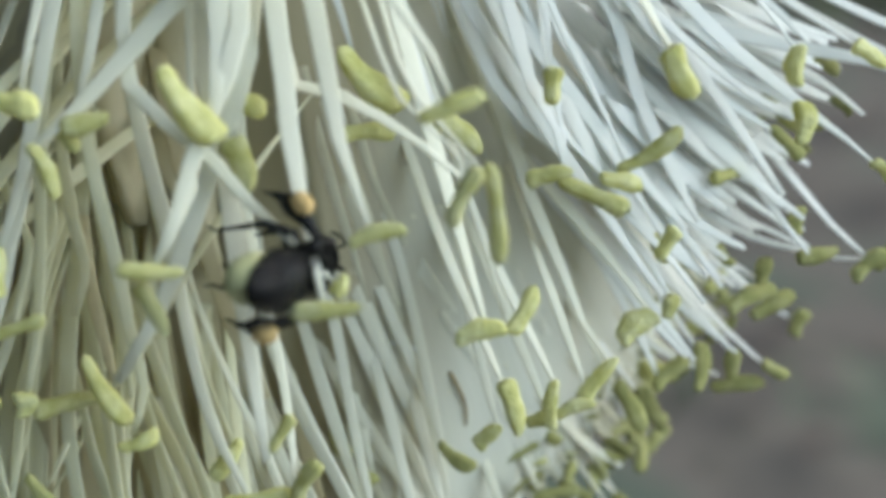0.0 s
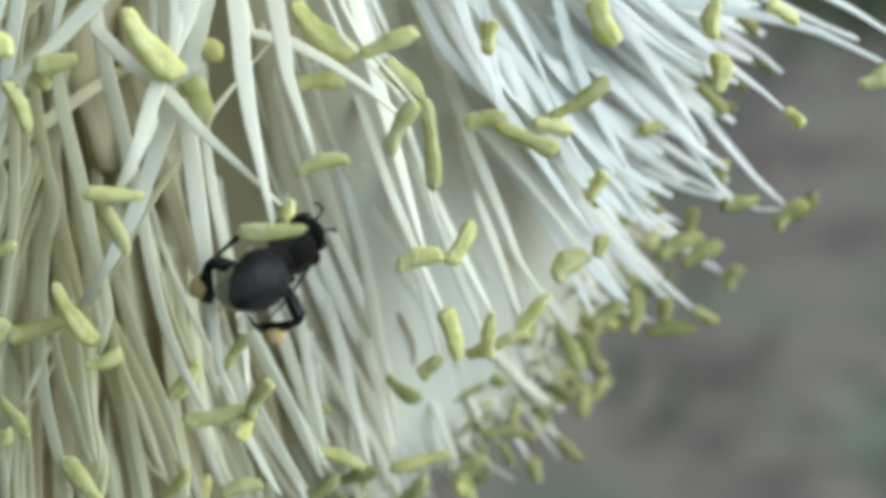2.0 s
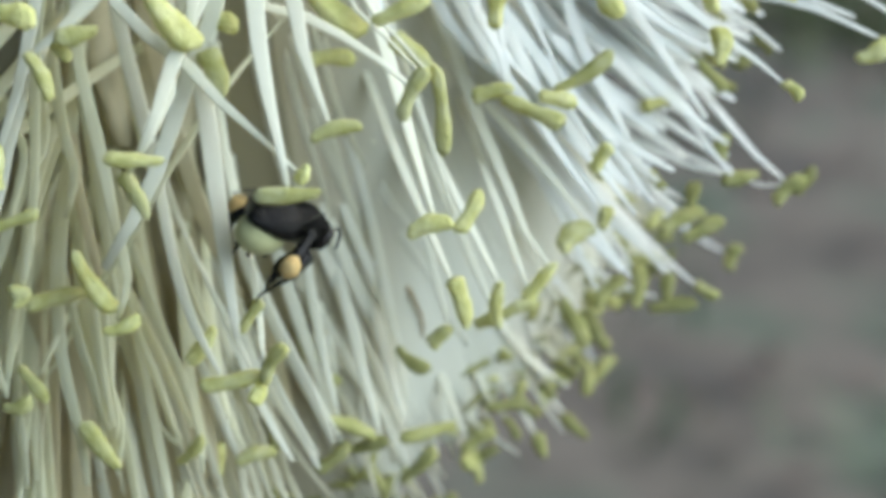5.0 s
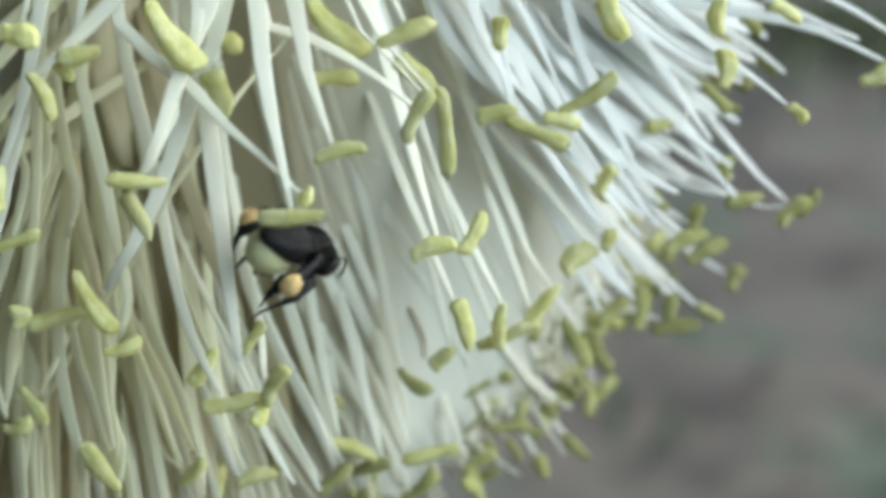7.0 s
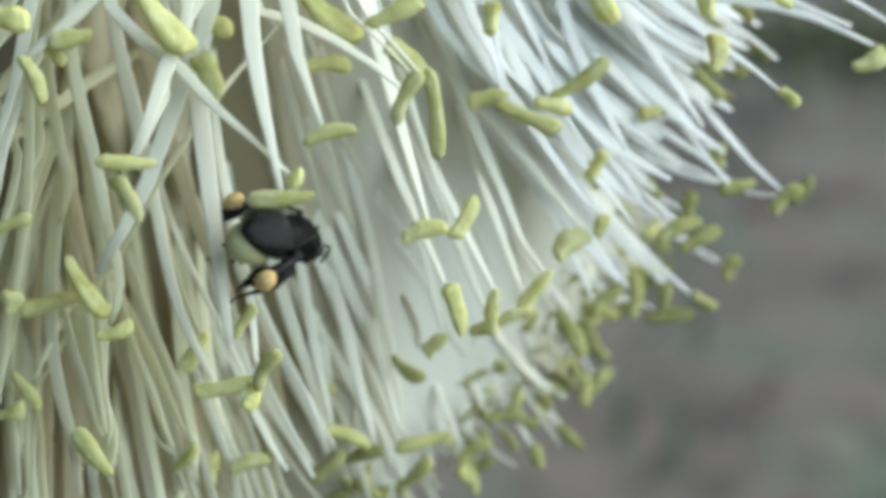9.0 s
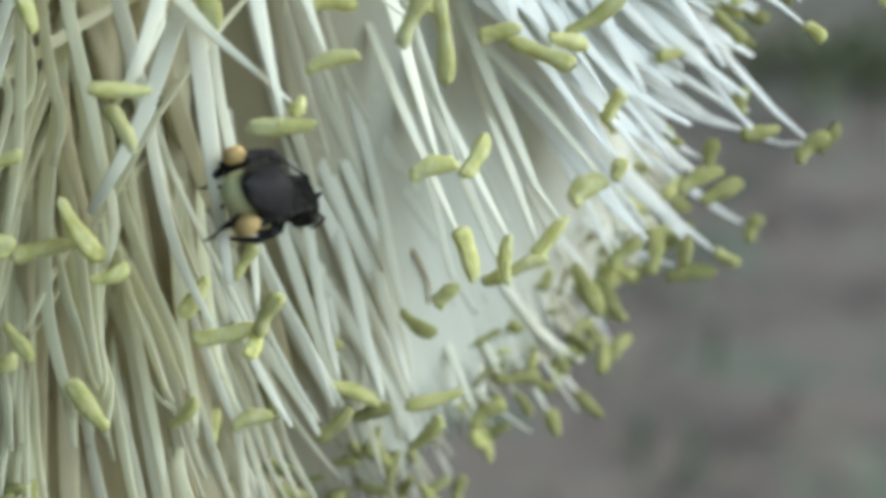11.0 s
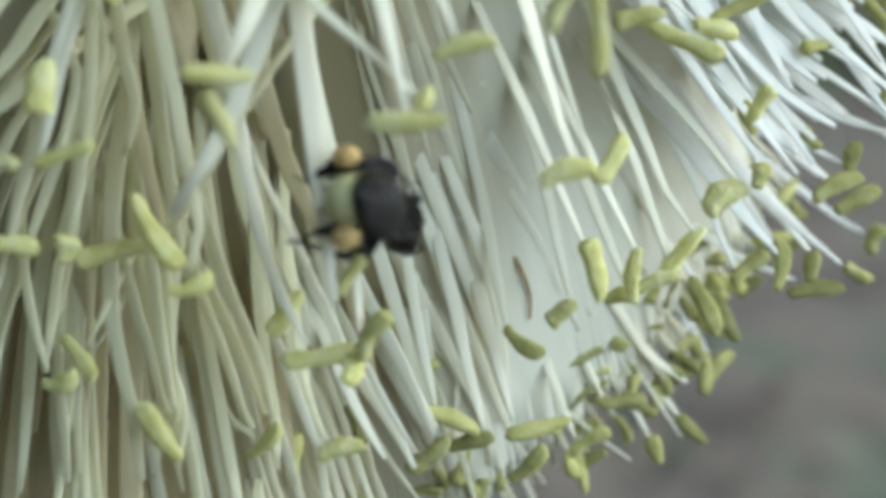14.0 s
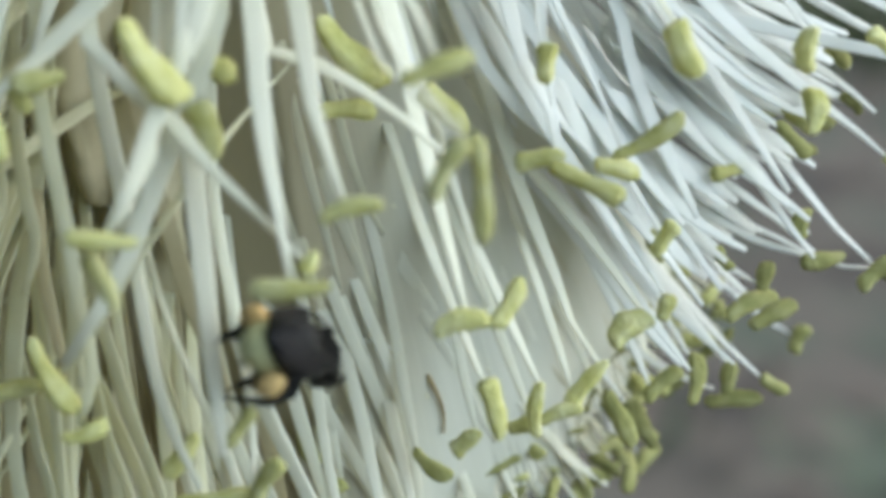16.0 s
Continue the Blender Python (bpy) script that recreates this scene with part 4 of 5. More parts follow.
# its withered brown end
v, f = tube_arrays(smooth_path(((-2.44, 4.78, -1.57), (-1.75, 4.71, -1.93), (-1.18, 4.71, -2.76), (-0.80, 5.28, -3.76), (-0.76, 5.63, -4.57)), 18) * MM, np.interp(np.linspace(0, 1, 18), (0, 0.3, 1), (0.06, 0.09, 0.045)) * MM, 0.5, 8)
child("filament", mesh_from("filament", v, f, DRY), flower, "withered brown filament")


# the lie of the brush: lean from straight down towards +x, by x and z
LIE_X = (-22.0, -16.0, -12.0, -8.0, -4.0, -1.0, 3.0, 7.0, 11.0)
LIE = ((10.0, (-48, -30, -4, 9, 15, 20, 28, 50, 70)), (3.0, (-30, -8, 6, 15, 21, 26, 35, 48, 62)), (-4.0, (-10, 1, 12, 19, 24, 29, 38, 48, 55)), (-12.0, (-4, 4, 13, 20, 25, 29, 36, 44, 50)))


def lie(x, z):
    rows = [np.interp(x, LIE_X, row) for _, row in LIE]
    return radians(np.interp(-z, [-h for h, _ in LIE], rows))


def combed(x, z, length, stray, steps=9):
    """The way back from (x, z) against the lie of the brush, as points in x and z from the far end."""
    pts = [(x, z)]
    for _ in range(steps):
        a = lie(x, z) + stray
        x, z = x - math.sin(a) * length / steps, z + math.cos(a) * length / steps
        stray *= 0.8
        pts.append((x, z))
    return pts[::-1]


def sheet_depth(x, z):
    return float(under_sheet((x, 0.0, z), 0.0)[1])


def curtain_depth(x, z):
    """How far in the hanging curtain lies: round the tube above, closer to the eye below."""
    side = max(-0.97, min(0.97, (x + 13.3) / 9.0))
    round_tube = 8.5 - 6.6 * math.sqrt(1 - side * side)
    return round_tube + 2.0 - 0.24 * max(0.0, 6.0 - z)


def brush_mass(name, count, pick, depth, mat, label, widths, length, lift, anthers=None, clear_of_hollow=True, lean=0.06, face=(0.1, 0.02)):
    """A mass of straps combed along the lie of the brush; pick gives the ends."""
    sv, sf, av, af, sn, an = [], [], [], [], 0, 0
    for _ in range(count):
        x, z, tipped = pick()
        run = combed(x, z, chance.uniform(*length), radians(chance.normal(0, 6.0 if clear_of_hollow is False else 3.0)))
        if clear_of_hollow is None:
            pass
        elif clear_of_hollow:
            edge = chance.uniform(-2.0, 6.5)
            run = [q for q in run[:-4] if q[1] < 1.1 * (q[0] + 5) + edge] + run[-4:]
        else:
            run = [q for q in run[:-4] if q[1] < 6.0] + run[-4:]
        off, n = chance.uniform(*lift), len(run)
        pts = [(px, depth(px, pz) + (0.9, 0.25)[k] if k < 2 else depth(px, pz) - off, pz) for k, (px, pz) in enumerate(run)]
        w = chance.uniform(*widths)
        v, f = strap(pts, w * 1.25, w * 0.7, 16, lean, lean, 0.0, True, face)
        sv.append(v)
        sf += [tuple(i + sn for i in q) for q in f]
        sn += len(v)
        if anthers and tipped:
            v, f = ANTHER_SHAPES[int(chance.integers(len(ANTHER_SHAPES)))]
            d = np.array((chance.uniform(-1, 1), chance.uniform(-0.5, 0.5), chance.uniform(-0.9, 0.9)))
            m = np.array(anther_matrix(np.array(pts[-1]) + (0, -0.1, -0.1), d, chance.uniform(0.9, 1.8), chance.uniform(0.36, 0.56), chance.uniform(-40, 40)))
            av.append(v @ m[:3, :3].T + m[:3, 3])
            af += [tuple(i + an for i in q) for q in f]
            an += len(v)
    child(name, mesh_from(name, np.concatenate(sv), sf, mat), flower, label, "stuff")
    if av:
        child(anthers, mesh_from(anthers, np.concatenate(av), af, OLIVE), flower, "many small olive anthers", "stuff")


def on_sheet():
    phi = chance.uniform(-3, 15)
    x, _, z = outward(phi, 0, np.interp(phi, SHEET_PHI, SHEET_REACH) * chance.uniform(0.62, 0.98))
    return x, z, False


def on_bright_sheet():
    phi = chance.uniform(13, 31)
    x, _, z = outward(phi, 0, np.interp(phi, SHEET_PHI, SHEET_REACH) * chance.uniform(0.62, 0.98))
    return x, z, False


def on_upper_sheet():
    phi = chance.uniform(17, 31)
    x, _, z = outward(phi, 0, np.interp(phi, SHEET_PHI, SHEET_REACH) * chance.uniform(0.6, 0.85))
    return x, z, False


def on_rim():
    phi = 6 + 25 * chance.random() ** 0.8
    x, _, z = outward(phi, 0, np.interp(phi, SHEET_PHI, SHEET_REACH) * chance.uniform(0.96, 1.05))
    return x, z, chance.random() < 0.75


def in_curtain():
    x, z = chance.uniform(-26, -5.5), chance.uniform(-19, -6)
    return x, z, z < -10.2


def in_hollow():
    x = chance.uniform(-6.5, 1.0)
    return x, chance.uniform(-1.5, 4.5) + 0.3 * (x + 3), False


def beside_sheet():
    x = chance.uniform(-10.5, -1.5)
    return x, chance.uniform(-20, -10) - 0.25 * (x + 6), False


def on_shoulder():
    u = chance.random()
    return 8.0 + 6 * u + chance.uniform(-2.5, 0.5), 1.0 + 7.5 * u + chance.uniform(-1.0, 2.0), chance.random() < 0.12


brush_mass("curtain_back", 42, in_curtain, curtain_depth, SHADED_INNER, "broad inner filaments hanging from the tube, coloured tan for their shade", (0.6, 0.95), (14, 24), (-1.8, 0.4), clear_of_hollow=False, lean=0.2, face=(0.1, 0.03))
brush_mass("curtain_front", 26, in_curtain, curtain_depth, WARM_LEFT, "inner filaments hanging from the tube, tinted cream for the warm light there", (0.3, 0.52), (11, 20), (0.2, 1.5), "curtain_anther_mass", clear_of_hollow=False, lean=0.2, face=(0.1, 0.03))
brush_mass("curtain_side", 24, beside_sheet, lambda x, z: min(curtain_depth(x, z), sheet_depth(x, z)), SHADED_MASS, "filaments between the curtain and the matted sheet, toned down for shade", (0.26, 0.46), (8, 15), (0.05, 0.9), clear_of_hollow=False, lean=0.2, face=(0.1, 0.03))
brush_mass("hollow_mass", 32, in_hollow, sheet_depth, SHADED_MASS, "filaments at the mouth of the hollow, toned down for shade", (0.3, 0.5), (6, 12), (0.02, 0.25), clear_of_hollow=None)
brush_mass("upper_mass", 80, on_upper_sheet, sheet_depth, FILAMENT, "pale filaments above the matted sheet", (0.28, 0.5), (6, 12), (0.02, 0.3), clear_of_hollow=None)
brush_mass("filament_mass", 120, on_bright_sheet, sheet_depth, FILAMENT, "dense white filaments lying side by side", (0.22, 0.46), (6, 15), (0.02, 0.13))
brush_mass("filament_mass", 70, on_sheet, sheet_depth, SHADED_MASS, "dense inner filaments lying side by side, toned down for shade", (0.22, 0.46), (6, 15), (0.02, 0.13))
brush_mass("rim_fringe", 115, on_rim, sheet_depth, SHADED_MASS, "filaments along the rim of the brush, toned down for shade", (0.22, 0.38), (4, 10), (0.03, 0.35), "rim_anther_mass")
brush_mass("shoulder_fringe", 55, on_shoulder, lambda x, z: 3.5 + 0.35 * (x - 6), FILAMENT, "cream filaments fanning out over the shoulder", (0.45, 0.75), (7, 13), (-1.5, 1.5), "shoulder_anther_mass", face=(0.3, 0.055))


def build_tube():
    """The fused lower part of the stamens, lobed at its rim."""
    verts, sides, n = [], 144, 40
    for i in range(n):
        u = i / (n - 1)
        for k in range(sides):
            a = 2 * math.pi * k / sides
            lobe = 1 + 0.09 * math.sin(16 * a + 1.5 * u) * u
            rad = (3.6 + 1.4 * u + 1.9 * u ** 4) * lobe * (1 + 0.10 * noise.noise((3 * math.cos(a), 3 * math.sin(a), 9 * u)) + 0.05 * noise.noise((9 * math.cos(a), 9 * math.sin(a), 26 * u)))
            drop = u * (33.4 + 1.2 * math.sin(16 * a) + 1.6 * math.sin(5 * a + 1) + 1.5 * noise.noise((6 * math.cos(a), 6 * math.sin(a), 0)))
            verts.append(((-12.3 - 1.2 * u + rad * math.cos(a)) * MM, (8.5 + rad * 0.9 * math.sin(a)) * MM, (38 - drop) * MM))
    faces = [(i * sides + k, i * sides + (k + 1) % sides, (i + 1) * sides + (k + 1) % sides, (i + 1) * sides + k) for i in range(n - 1) for k in range(sides)]
    tube = child("staminal_tube", mesh_from("staminal_tube", verts, faces, TUBE), flower, "pale tan fused stamen tube")
    mod = tube.modifiers.new("thickness", "SOLIDIFY")
    mod.thickness = 0.5 * MM


def fan(name, phi, psi, reach, mat, label, ridges, start=0.12, bend=0.0, nu=160):
    """A curved sheet fanning out from the middle of the flower, ridged along its length."""
    nv, verts = 20, []
    for i in range(nv):
        v = start + (1 - start) * i / (nv - 1)
        for k in range(nu):
            u = k / (nu - 1)
            lean = phi[0] + (phi[-1] - phi[0]) * u
            p, q = radians(lean), np.interp(lean, phi, psi)
            wob = ridges * (math.sin(u * 150 + 3 * math.sin(u * 17)) + 0.7 * math.sin(u * 61 + 2 * v)) + 1.0 * noise.noise((u * 6, v * 2, phi[0]))
            w = v * (1 + (0.05 * noise.noise((u * 40, 0, 5)) + 0.03 * noise.noise((u * 140, 0, 7))) * v ** 3)
            r = np.interp(lean, phi, reach) * w
            q = radians(q + wob * 0.5 + bend * w ** 4)
            verts.append([(CENTRE[0] + r * math.sin(p) * math.cos(q)) * MM, (CENTRE[1] + r * math.sin(q)) * MM, (CENTRE[2] - r * math.cos(p) * math.cos(q)) * MM])
    faces = [(i * nu + k, i * nu + k + 1, (i + 1) * nu + k + 1, (i + 1) * nu + k) for i in range(nv - 1) for k in range(nu - 1)]
    me = mesh_from(name, verts, faces, mat)
    layer = me.uv_layers.new(name="UVMap")
    for loop in me.loops:
        i, k = divmod(loop.vertex_index, nu)
        layer.data[loop.index].uv = (k / (nu - 1), i / (nv - 1))
    p = child(name, me, flower, label)
    mod = p.modifiers.new("thickness", "SOLIDIFY")
    mod.thickness = 0.3 * MM


build_tube()
# added backing sheets that stand for the shaded depth between the filaments
for lo, hi, near, far in ((-66, -34, 0.0, -4.0), (-38, -9, -4.5, -7.2), (-11, 6, -7.0, -5.0)):
    fan("petal", (lo, hi), (near, far), (61, 61), BACKING, "added tan backing sheet, coloured like the shaded depth behind the stamens", 0.0, 0.3, 10)
fan("filament_sheet", SHEET_PHI, SHEET_PSI, SHEET_REACH, SHEET, "pale sheet of matted inner filaments, coloured darker where shade gathers", 0.0, 0.12, 13, 360)
bm = bmesh.new()
ellipsoid(bm, (-0.012, 0.009, 0.041), (0.0075, 0.0075, 0.006), (10, 0, 0), 24, 12)
for k in range(5):
    a = 2 * math.pi * k / 5
    limb(bm, [(-0.012 + 0.005 * math.cos(a), 0.009 + 0.005 * math.sin(a), 0.043), (-0.012 + 0.010 * math.cos(a), 0.009 + 0.010 * math.sin(a), 0.038), (-0.012 + 0.014 * math.cos(a), 0.009 + 0.014 * math.sin(a), 0.043)], (0.003, 0.003, 0.0006), 0.4)
part("calyx", bm, STEM, flower, "brown lobed calyx")


# ---- unseen shrub, added to shade the flower's left and top and to bear it ----
def build_shade_shrub():
    shrub = tagged(new("shrub"), "unseen leafy shrub with brown stems, added to shade and bear the flower", "shrub")
    shrub.matrix_world = FLOWER
    bm = bmesh.new()
    limb(bm, [(-0.012, 0.009, 0.043), (-0.0125, 0.010, 0.050), (-0.016, 0.016, 0.064), (-0.045, 0.045, 0.075), (-0.12, 0.09, 0.05), (-0.19, 0.10, -0.1), (-0.24, 0.04, -0.5), (-0.27, -0.14, -1.08)],
         (0.0035, 0.0032, 0.003, 0.0035, 0.005, 0.007, 0.011, 0.016), sides=12)
    part("stem", bm, STEM, shrub, "brown woody stem")
    for pts in ([(-0.12, 0.09, 0.05), (-0.14, 0.02, 0.16), (-0.13, -0.03, 0.26)], [(-0.19, 0.10, -0.1), (-0.24, -0.05, 0.05), (-0.22, -0.12, 0.2)], [(-0.12, 0.09, 0.05), (-0.08, 0.12, 0.16), (-0.03, 0.12, 0.24)]):
        bm = bmesh.new()
        limb(bm, pts, (0.005, 0.004, 0.002))
        part("branch", bm, STEM, shrub)
    rng = np.random.default_rng(5)
    verts, faces = [], []
    for k in range(1050):
        x, y, z = rng.uniform(-0.34, -0.04), rng.uniform(-0.26, 0.24), rng.uniform(-0.16, 0.32)
        over = k >= 950
        if over:
            # more unseen leaves, added over the flower to shade its top
            x, y, z = rng.uniform(-0.13, -0.005), rng.uniform(-0.11, 0.06), rng.uniform(0.065, 0.12)
        deep = max(0.0, y + 0.09)
        if not over and x > -0.10 - 0.42 * deep and z < 0.09 + 0.28 * deep:
            continue
        tilt = 18 if over else 55
        m = pose(x, y, z, rng.uniform(-tilt, tilt), rng.uniform(-tilt, tilt), rng.uniform(0, 360))
        base, ln, wd = len(verts), rng.uniform(0.05, 0.085), rng.uniform(0.016, 0.026)
        for u in (0, 0.12, 0.3, 0.5, 0.7, 0.88, 1):
            half = wd / 2 * (math.sin(math.pi * u) ** 0.8 + 0.03)
            for sg in (-1, 0, 1):
                verts.append(tuple(m @ Vector((u * ln, sg * half, 0.012 * math.sin(2.4 * u) + abs(sg) * 0.003))))
        for k in range(6):
            for q in range(2):
                faces.append((base + 3 * k + q, base + 3 * k + q + 1, base + 3 * k + q + 4, base + 3 * k + q + 3))
    child("foliage", mesh_from("foliage", verts, faces, LEAF), shrub, "narrow green leaves out of view, added for their shade", "stuff")


build_shade_shrub()


# ---- the bee ----
def build_bee():
    bee = tagged(new("bee"), "small black stingless bee carrying orange pollen on its hind legs", "bee")
    bee.scale = (1.08 * MM, 1.08 * MM, 1.08 * MM)
    # thorax
    bm = bmesh.new()
    ellipsoid(bm, (0, 0.62, 0.12), (0.74, 0.78, 0.70))
    ellipsoid(bm, (0, 0.02, 0.38), (0.42, 0.34, 0.30), (-20, 0, 0))
    ellipsoid(bm, (0.55, 0.95, 0.38), (0.2, 0.26, 0.2))
    ellipsoid(bm, (-0.55, 0.95, 0.38), (0.2, 0.26, 0.2))
    part("thorax", bm, FUZZ, bee)
    # head
    bm = bmesh.new()
    ellipsoid(bm, (0, 1.58, -0.12), (0.64, 0.36, 0.58), (-15, 0, 0))
    ellipsoid(bm, (0, 1.68, -0.55), (0.30, 0.22, 0.24))
    head = part("head", bm, FUZZ, bee)
    for s in (-1, 1):
        bm = bmesh.new()
        ellipsoid(bm, (0.52 * s, 1.62, -0.08), (0.17, 0.24, 0.42), (-15, 0, 8 * s), 14, 10)
        part("eye", bm, EYE, head, "dark oval compound eye")
        bm = bmesh.new()
        limb(bm, [(0.16 * s, 1.9, -0.1), (0.3 * s, 2.15, 0.25), (0.40 * s, 2.22, 0.32), (0.46 * s, 2.38, 0.12), (0.50 * s, 2.52, -0.2), (0.50 * s, 2.55, -0.4)], (0.045, 0.04, 0.05, 0.05, 0.05, 0.03))
        part("antenna", bm, CHITIN, head)
    # abdomen with overlapping rings
    n, sides, verts = 34, 24, []
    for i in range(n):
        u = i / (n - 1)
        env = math.sin(math.pi * (0.06 + 0.93 * u ** 0.9)) ** 0.62
        ring = 1 + 0.045 * ((u * 6) % 1.0)
        for k in range(sides):
            a = 2 * math.pi * k / sides
            verts.append((0.88 * env * ring * math.cos(a), 0.12 - 2.25 * u, 0.05 - 0.02 * u * u + 0.74 * env * ring * math.sin(a) * (1 if math.sin(a) > 0 else 0.5)))
    faces = [(i * sides + k, (i + 1) * sides + k, (i + 1) * sides + (k + 1) % sides, i * sides + (k + 1) % sides) for i in range(n - 1) for k in range(sides)]
    faces += [tuple(range(sides)), tuple((n - 1) * sides + k for k in range(sides))[::-1]]
    abdomen = child("abdomen", mesh_from("abdomen", verts, faces, CHITIN), bee, "glossy black ringed abdomen")
    bm = bmesh.new()
    ellipsoid(bm, (0, -1.1, -0.42), (0.70, 0.97, 0.70), (4, 0, 0))
    part("belly", bm, BELLY, abdomen, "swollen pale yellow-green belly")
    for s in (-1, 1):
        for k in range(3):
            bm = bmesh.new()
            ellipsoid(bm, (0.30 * s, -0.65 - 0.42 * k, -1.05 - 0.02 * k), (0.09, 0.06, 0.06), (0, 20 * s, 0), 10, 6)
            part("sternite", bm, CHITIN, abdomen)
    # wings folded over the back
    for s in (-1, 1):
        nu, nv, verts = 7, 14, []
        for i in range(nv):
            u = i / (nv - 1)
            half = 0.55 * math.sin(math.pi * (0.06 + 0.86 * u)) ** 0.6 * (0.35 + 0.65 * u)
            for k in range(nu):
                q = k / (nu - 1) * 2 - 1
                verts.append((s * (0.42 + 0.10 * u + half * q), 0.55 - 3.15 * u, 0.80 + 0.10 * math.sin(3 * u) - 0.28 * u - 0.22 * abs(0.42 + half * q) + 0.02 * s + 0.02 * math.sin(9 * q)))
        faces = [(i * nu + k, i * nu + k + 1, (i + 1) * nu + k + 1, (i + 1) * nu + k) for i in range(nv - 1) for k in range(nu - 1)]
        wing = child("wing", mesh_from("wing", verts, faces, WING), bee, "smoky translucent folded wing")
        mod = wing.modifiers.new("thickness", "SOLIDIFY")
        mod.thickness = 0.03
        bm = bmesh.new()
        limb(bm, [(s * 0.45, 0.55, 0.82), (s * 0.80, -0.6, 0.66), (s * 1.0, -1.7, 0.42)], (0.05, 0.04, 0.02))
        part("vein", bm, CHITIN, wing)
    # legs; each is built round its hip
    legs = {}
    for s in (-1, 1):
        for nm, hip, pts, rad in (
            ("foreleg", (0.32, 1.1, -0.5), [(0, 0, 0), (0.34, 0.16, -0.28), (0.36, -0.05, -0.72), (0.26, -0.28, -1.02), (0.2, -0.4, -1.2)], (0.11, 0.13, 0.11, 0.06, 0.03)),
            ("middle_leg", (0.42, 0.55, -0.52), [(0, 0, 0), (0.50, -0.04, -0.08), (0.66, -0.34, -0.6), (0.48, -0.75, -1.25), (0.36, -0.95, -1.7), (0.42, -1.0, -1.95)], (0.12, 0.15, 0.12, 0.06, 0.04, 0.03)),
        ):
            bm = bmesh.new()
            limb(bm, [(x * s, y, z) for x, y, z in pts], rad)
            leg = part(nm, bm, CHITIN, bee)
            leg.location = (hip[0] * s, hip[1], hip[2])
            legs[nm, s] = leg
        bm = bmesh.new()
        limb(bm, [(0, 0, 0), (0.32 * s, -0.12, 0.22), (0.66 * s, -0.36, 0.55), (0.82 * s, -0.50, 0.55)], (0.14, 0.22, 0.23, 0.14))
        limb(bm, [(0.82 * s, -0.50, 0.58), (0.86 * s, -0.70, -0.12), (0.80 * s, -0.90, -0.55), (0.72 * s, -0.98, -0.86)], (0.11, 0.21, 0.31, 0.20), 0.55)
        limb(bm, [(0.72 * s, -0.97, -0.83), (0.64 * s, -0.92, -1.12), (0.56 * s, -0.82, -1.36)], (0.13, 0.12, 0.06), 0.6)
        limb(bm, [(0.56 * s, -0.82, -1.34), (0.50 * s, -0.72, -1.52), (0.50 * s, -0.70, -1.68)], (0.05, 0.04, 0.025))
        bmesh.ops.scale(bm, vec=(1.04, 1.04, 1.04), verts=bm.verts)
        hind = part("hind_leg", bm, CHITIN, bee)
        hind.location = (0.40 * s, 0.1, -0.25)
        bm = bmesh.new()
        bmesh.ops.create_icosphere(bm, subdivisions=3, radius=1.0)
        for v in bm.verts:
            v.co *= 1 + 0.12 * noise.noise(v.co * 2.2 + Vector((s * 5, 0, 0))) + 0.06 * noise.noise(v.co * 6 + Vector((0, s * 3, 0)))
        bmesh.ops.transform(bm, matrix=pose(1.04 * s, -0.92, -0.46, 12, 6 * s, 0) @ Matrix.Diagonal((0.30, 0.34, 0.40, 1)), verts=bm.verts)
        part("pollen_load", bm, POLLEN, hind, "rounded orange pollen lump")
        legs["hind_leg", s] = hind
    return bee, legs


bee, bee_legs = build_bee()


def facing(place, ahead, back):
    """A pose in the flower's space: the place in millimetres, where the head points and where the back points."""
    y = Vector(ahead).normalized()
    x = y.cross(Vector(back)).normalized()
    z = x.cross(y)
    return FLOWER @ (Matrix.Translation(Vector(place) * MM) @ Matrix((x, y, z)).transposed().to_4x4())


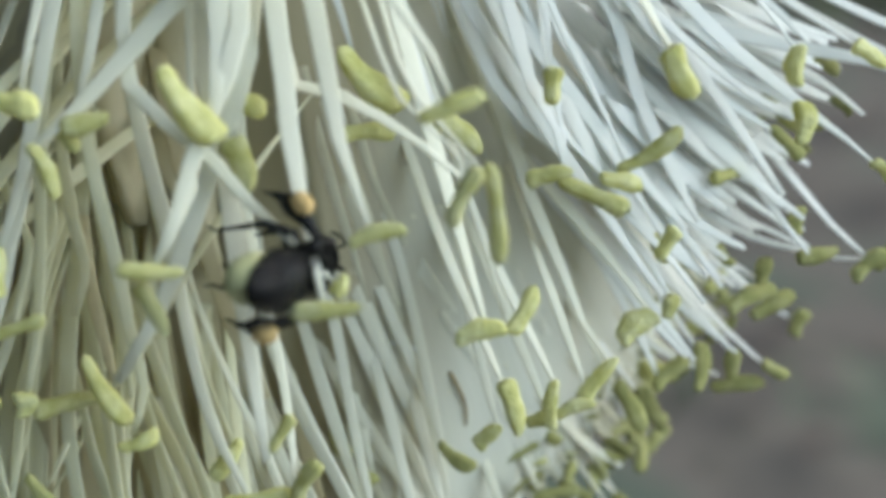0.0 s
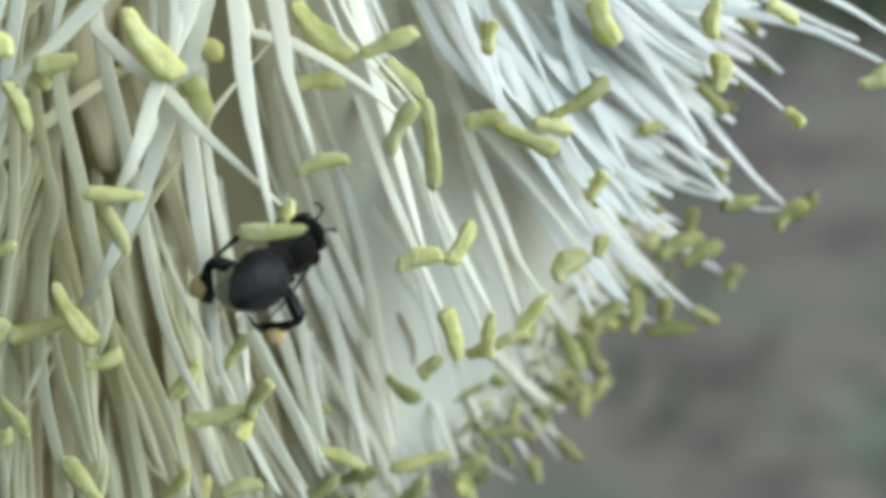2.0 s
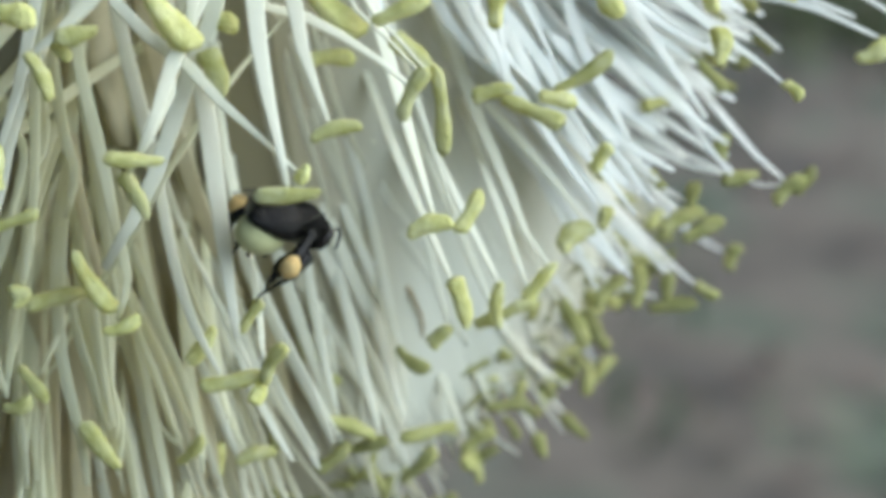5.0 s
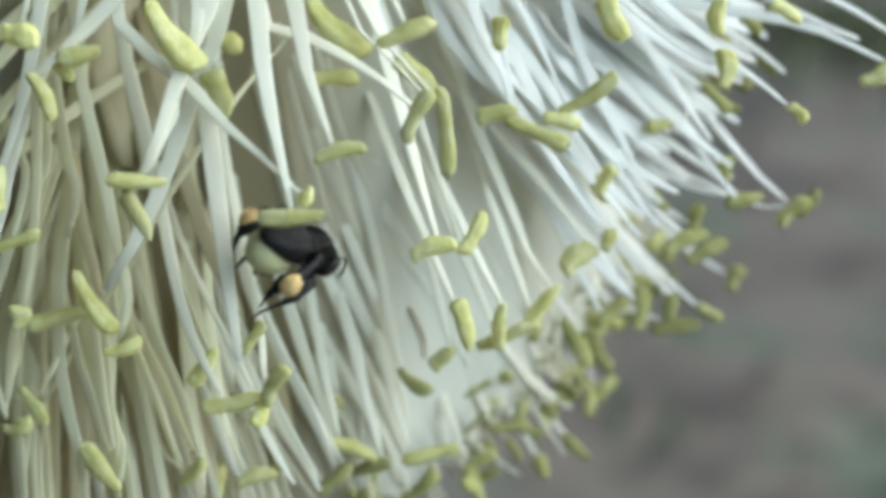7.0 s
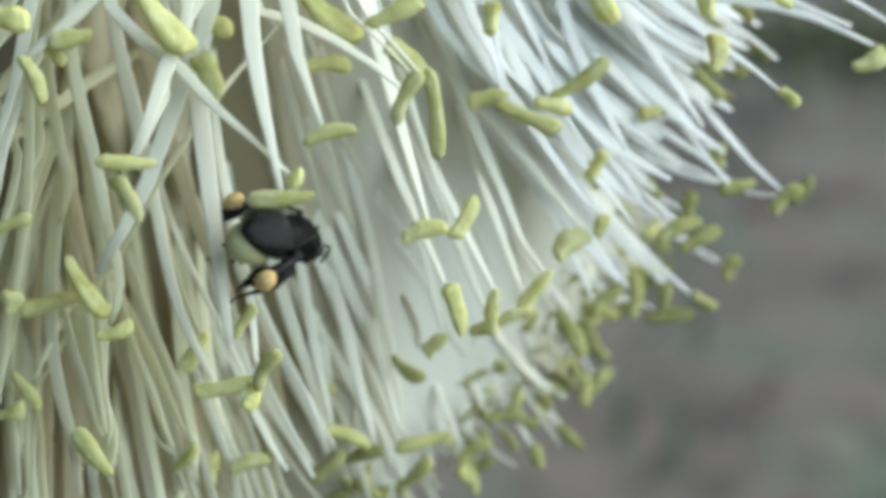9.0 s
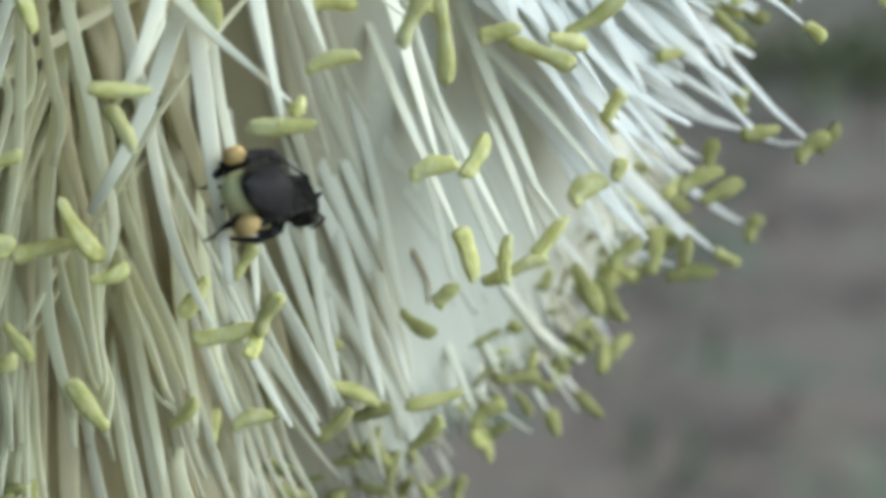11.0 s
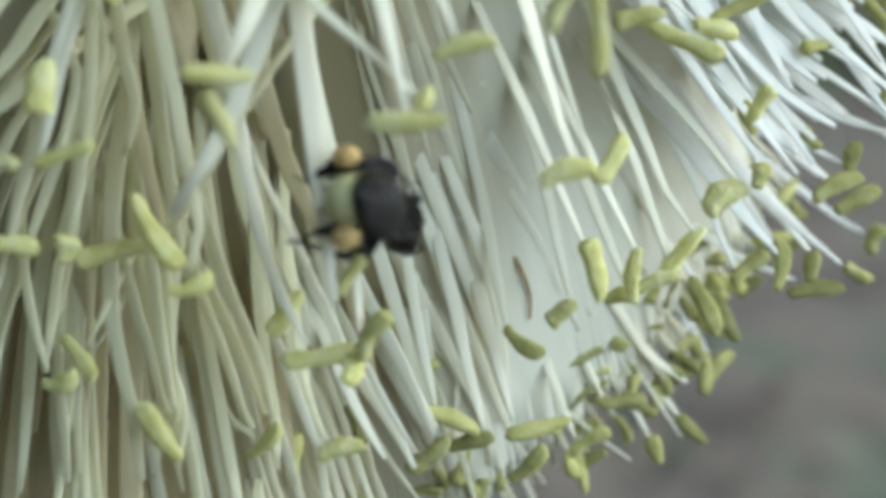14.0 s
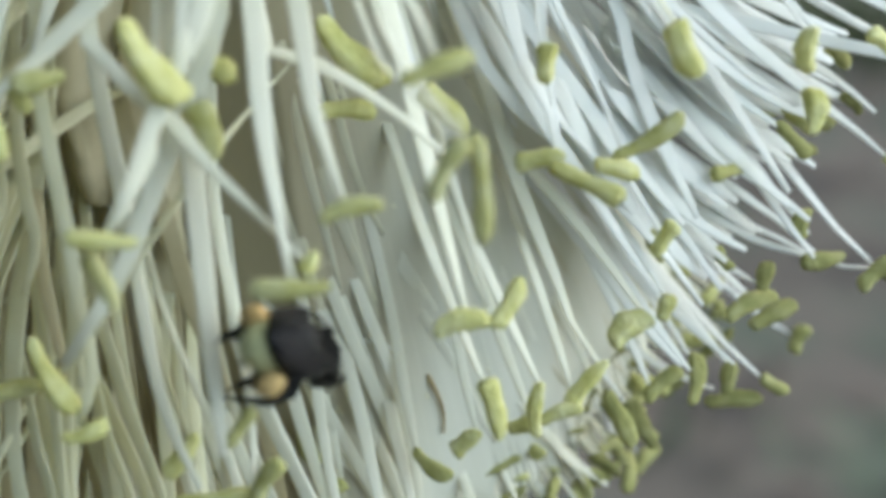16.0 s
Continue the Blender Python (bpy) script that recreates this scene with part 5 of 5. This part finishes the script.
def motions():
    # seconds, place, head's way, back's way
    rows = [
        (0, (-5.80, -7.25, 2.05), (0.44, 0.88, 0.18), (0.80, -0.44, -0.20)),
        (0.5, (-6.30, -7.36, 1.83), (0.62, 0.78, 0.00), (0.77, -0.62, -0.12)),
        (1, (-6.58, -5.88, 1.40), (0.68, 0.67, 0.31), (-0.30, -0.90, 0.35)),
        (1.5, (-5.69, -5.93, 0.59), (0.56, 0.62, 0.55), (-0.30, -0.22, 0.30)),
        (2, (-4.92, -5.94, -0.03), (0.56, 0.61, 0.56), (0.55, -0.78, 0.00)),
        (2.5, (-4.99, -5.87, -0.29), (0.50, 0.68, 0.54), (0.62, -0.70, -0.02)),
        (3, (-4.96, -5.81, -0.19), (0.48, 0.73, 0.49), (0.62, -0.70, 0.00)),
        (3.5, (-4.81, -5.83, -0.31), (0.45, 0.71, 0.54), (0.62, -0.68, 0.10)),
        (4, (-5.12, -5.24, 0.03), (0.45, 0.89, -0.06), (0.71, -0.22, 0.71)),
        (4.2, (-5.17, -5.24, 0.03), (0.45, 0.89, -0.06), (0.68, -0.22, 0.74)),
        (6.3, (-4.97, -5.24, 0.23), (0.45, 0.89, -0.11), (0.50, -0.22, 0.87)),
        (6.5, (-5.02, -5.24, 0.18), (0.45, 0.89, -0.11), (0.50, -0.22, 0.87)),
        (7, (-4.88, -5.23, 0.05), (0.41, 0.90, -0.14), (0.71, -0.22, 0.71)),
        (7.5, (-4.94, -5.20, -0.25), (0.34, 0.93, -0.16), (0.72, -0.22, 0.69)),
        (8, (-4.78, -5.30, -0.14), (0.54, 0.83, -0.13), (0.66, -0.38, 0.62)),
        (8.5, (-5.15, -5.28, 0.40), (0.50, 0.85, 0.10), (0.45, -0.30, 0.78)),
        (9, (-5.16, -5.22, -0.18), (0.42, 0.91, -0.06), (0.83, -0.22, 0.55)),
        (9.2, (-5.16, -5.22, -0.18), (0.42, 0.91, -0.06), (0.86, -0.22, 0.48)),
        (11.3, (-5.34, -5.20, -1.03), (0.35, 0.93, -0.13), (0.99, -0.22, 0.12)),
        (11.5, (-5.39, -5.20, -1.11), (0.35, 0.93, -0.13), (1.00, -0.22, 0.07)),
        (12, (-5.61, -5.18, -1.43), (0.27, 0.94, -0.20), (1.00, -0.22, 0.10)),
        (12.5, (-5.49, -5.20, -1.25), (0.20, 0.93, -0.31), (1.00, -0.22, -0.05)),
        (13, (-5.32, -5.22, -1.43), (0.32, 0.91, -0.26), (0.98, -0.22, -0.15)),
        (13.5, (-5.59, -5.22, -1.26), (0.32, 0.91, -0.26), (1.00, -0.22, -0.07)),
        (14, (-5.49, -5.20, -1.27), (0.30, 0.93, -0.22), (1.00, -0.22, 0.00)),
        (14.5, (-5.51, -5.20, -1.25), (0.23, 0.93, -0.29), (1.00, -0.22, 0.08)),
        (15, (-5.58, -5.19, -1.08), (0.25, 0.94, -0.24), (1.00, -0.22, 0.08)),
        (15.5, (-5.40, -5.21, -0.32), (0.24, 0.92, -0.31), (0.98, -0.22, 0.17)),
        (16, (-4.78, -5.20, -0.85), (0.28, 0.93, -0.24), (0.95, -0.22, 0.25)),
    ]
    walk(bee, [(t, facing(p, h, b)) for t, p, h, b in rows])
    for s in (-1, 1):
        leg = bee_legs["hind_leg", s]
        home = Matrix.Translation(leg.location)
        # seconds, how far the upper and the lower leg are spread, how far both are drawn back, how far each swings forward, how far both reach out
        walk(leg, [(t, Matrix.Translation((Vector((0.24, -0.77, -0.56)) if s < 0 else Vector((0.45, -0.25, 0.1))) * out) @ home @ pose(0, 0, 0, a, -s * (p if s > 0 else o), s * (fp if s > 0 else fo))) for t, o, p, a, fo, fp, out in
                   ((0, 30, 22, -5, 52, 4, 0), (0.5, 28, 22, -5, 56, 4, 0), (1.0, 5, 5, -5, 0, 10, 0), (1.5, 25, 15, 0, 18, 0, 0), (2.0, -45, 0, 5, -8, 0, 1), (2.5, -45, -8, 0, -8, 0, 1), (3.0, -42, 12, -6, -6, 0, 1),
                    (3.5, -36, 0, 4, -4, 0, 1), (4.0, 6, 5, 2, 30, 0, 0), (6.4, 4, 4, 2, 26, -12, 0), (7.4, 4, 6, -4, 24, -12, 0), (8.2, 2, 0, 4, 24, -12, 0), (9.2, 2, 4, 0, 18, -12, 0), (11.5, -4, 14, 2, -10, -32, 0),
                    (13.0, -4, 14, -2, -10, -34, 0), (14.5, -2, 13, 4, -10, -28, 0), (16.0, 2, 14, 0, -30, -28, 0))])
        leg = bee_legs["middle_leg", s]
        home = Matrix.Translation(leg.location)
        walk(leg, [(t, home @ pose(0, 0, 0, a, 0, 0)) for t, a in ((0, 0), (0.6, 18 * s), (1.2, -15), (1.9, 12 * s), (2.6, -12), (3.4, 10), (4.2, 0), (6.5, 8 * s), (7.6, -8), (9.0, 6), (11.6, 0), (13.4, 7 * s), (15.0, -5), (16.0, 4))])


motions()
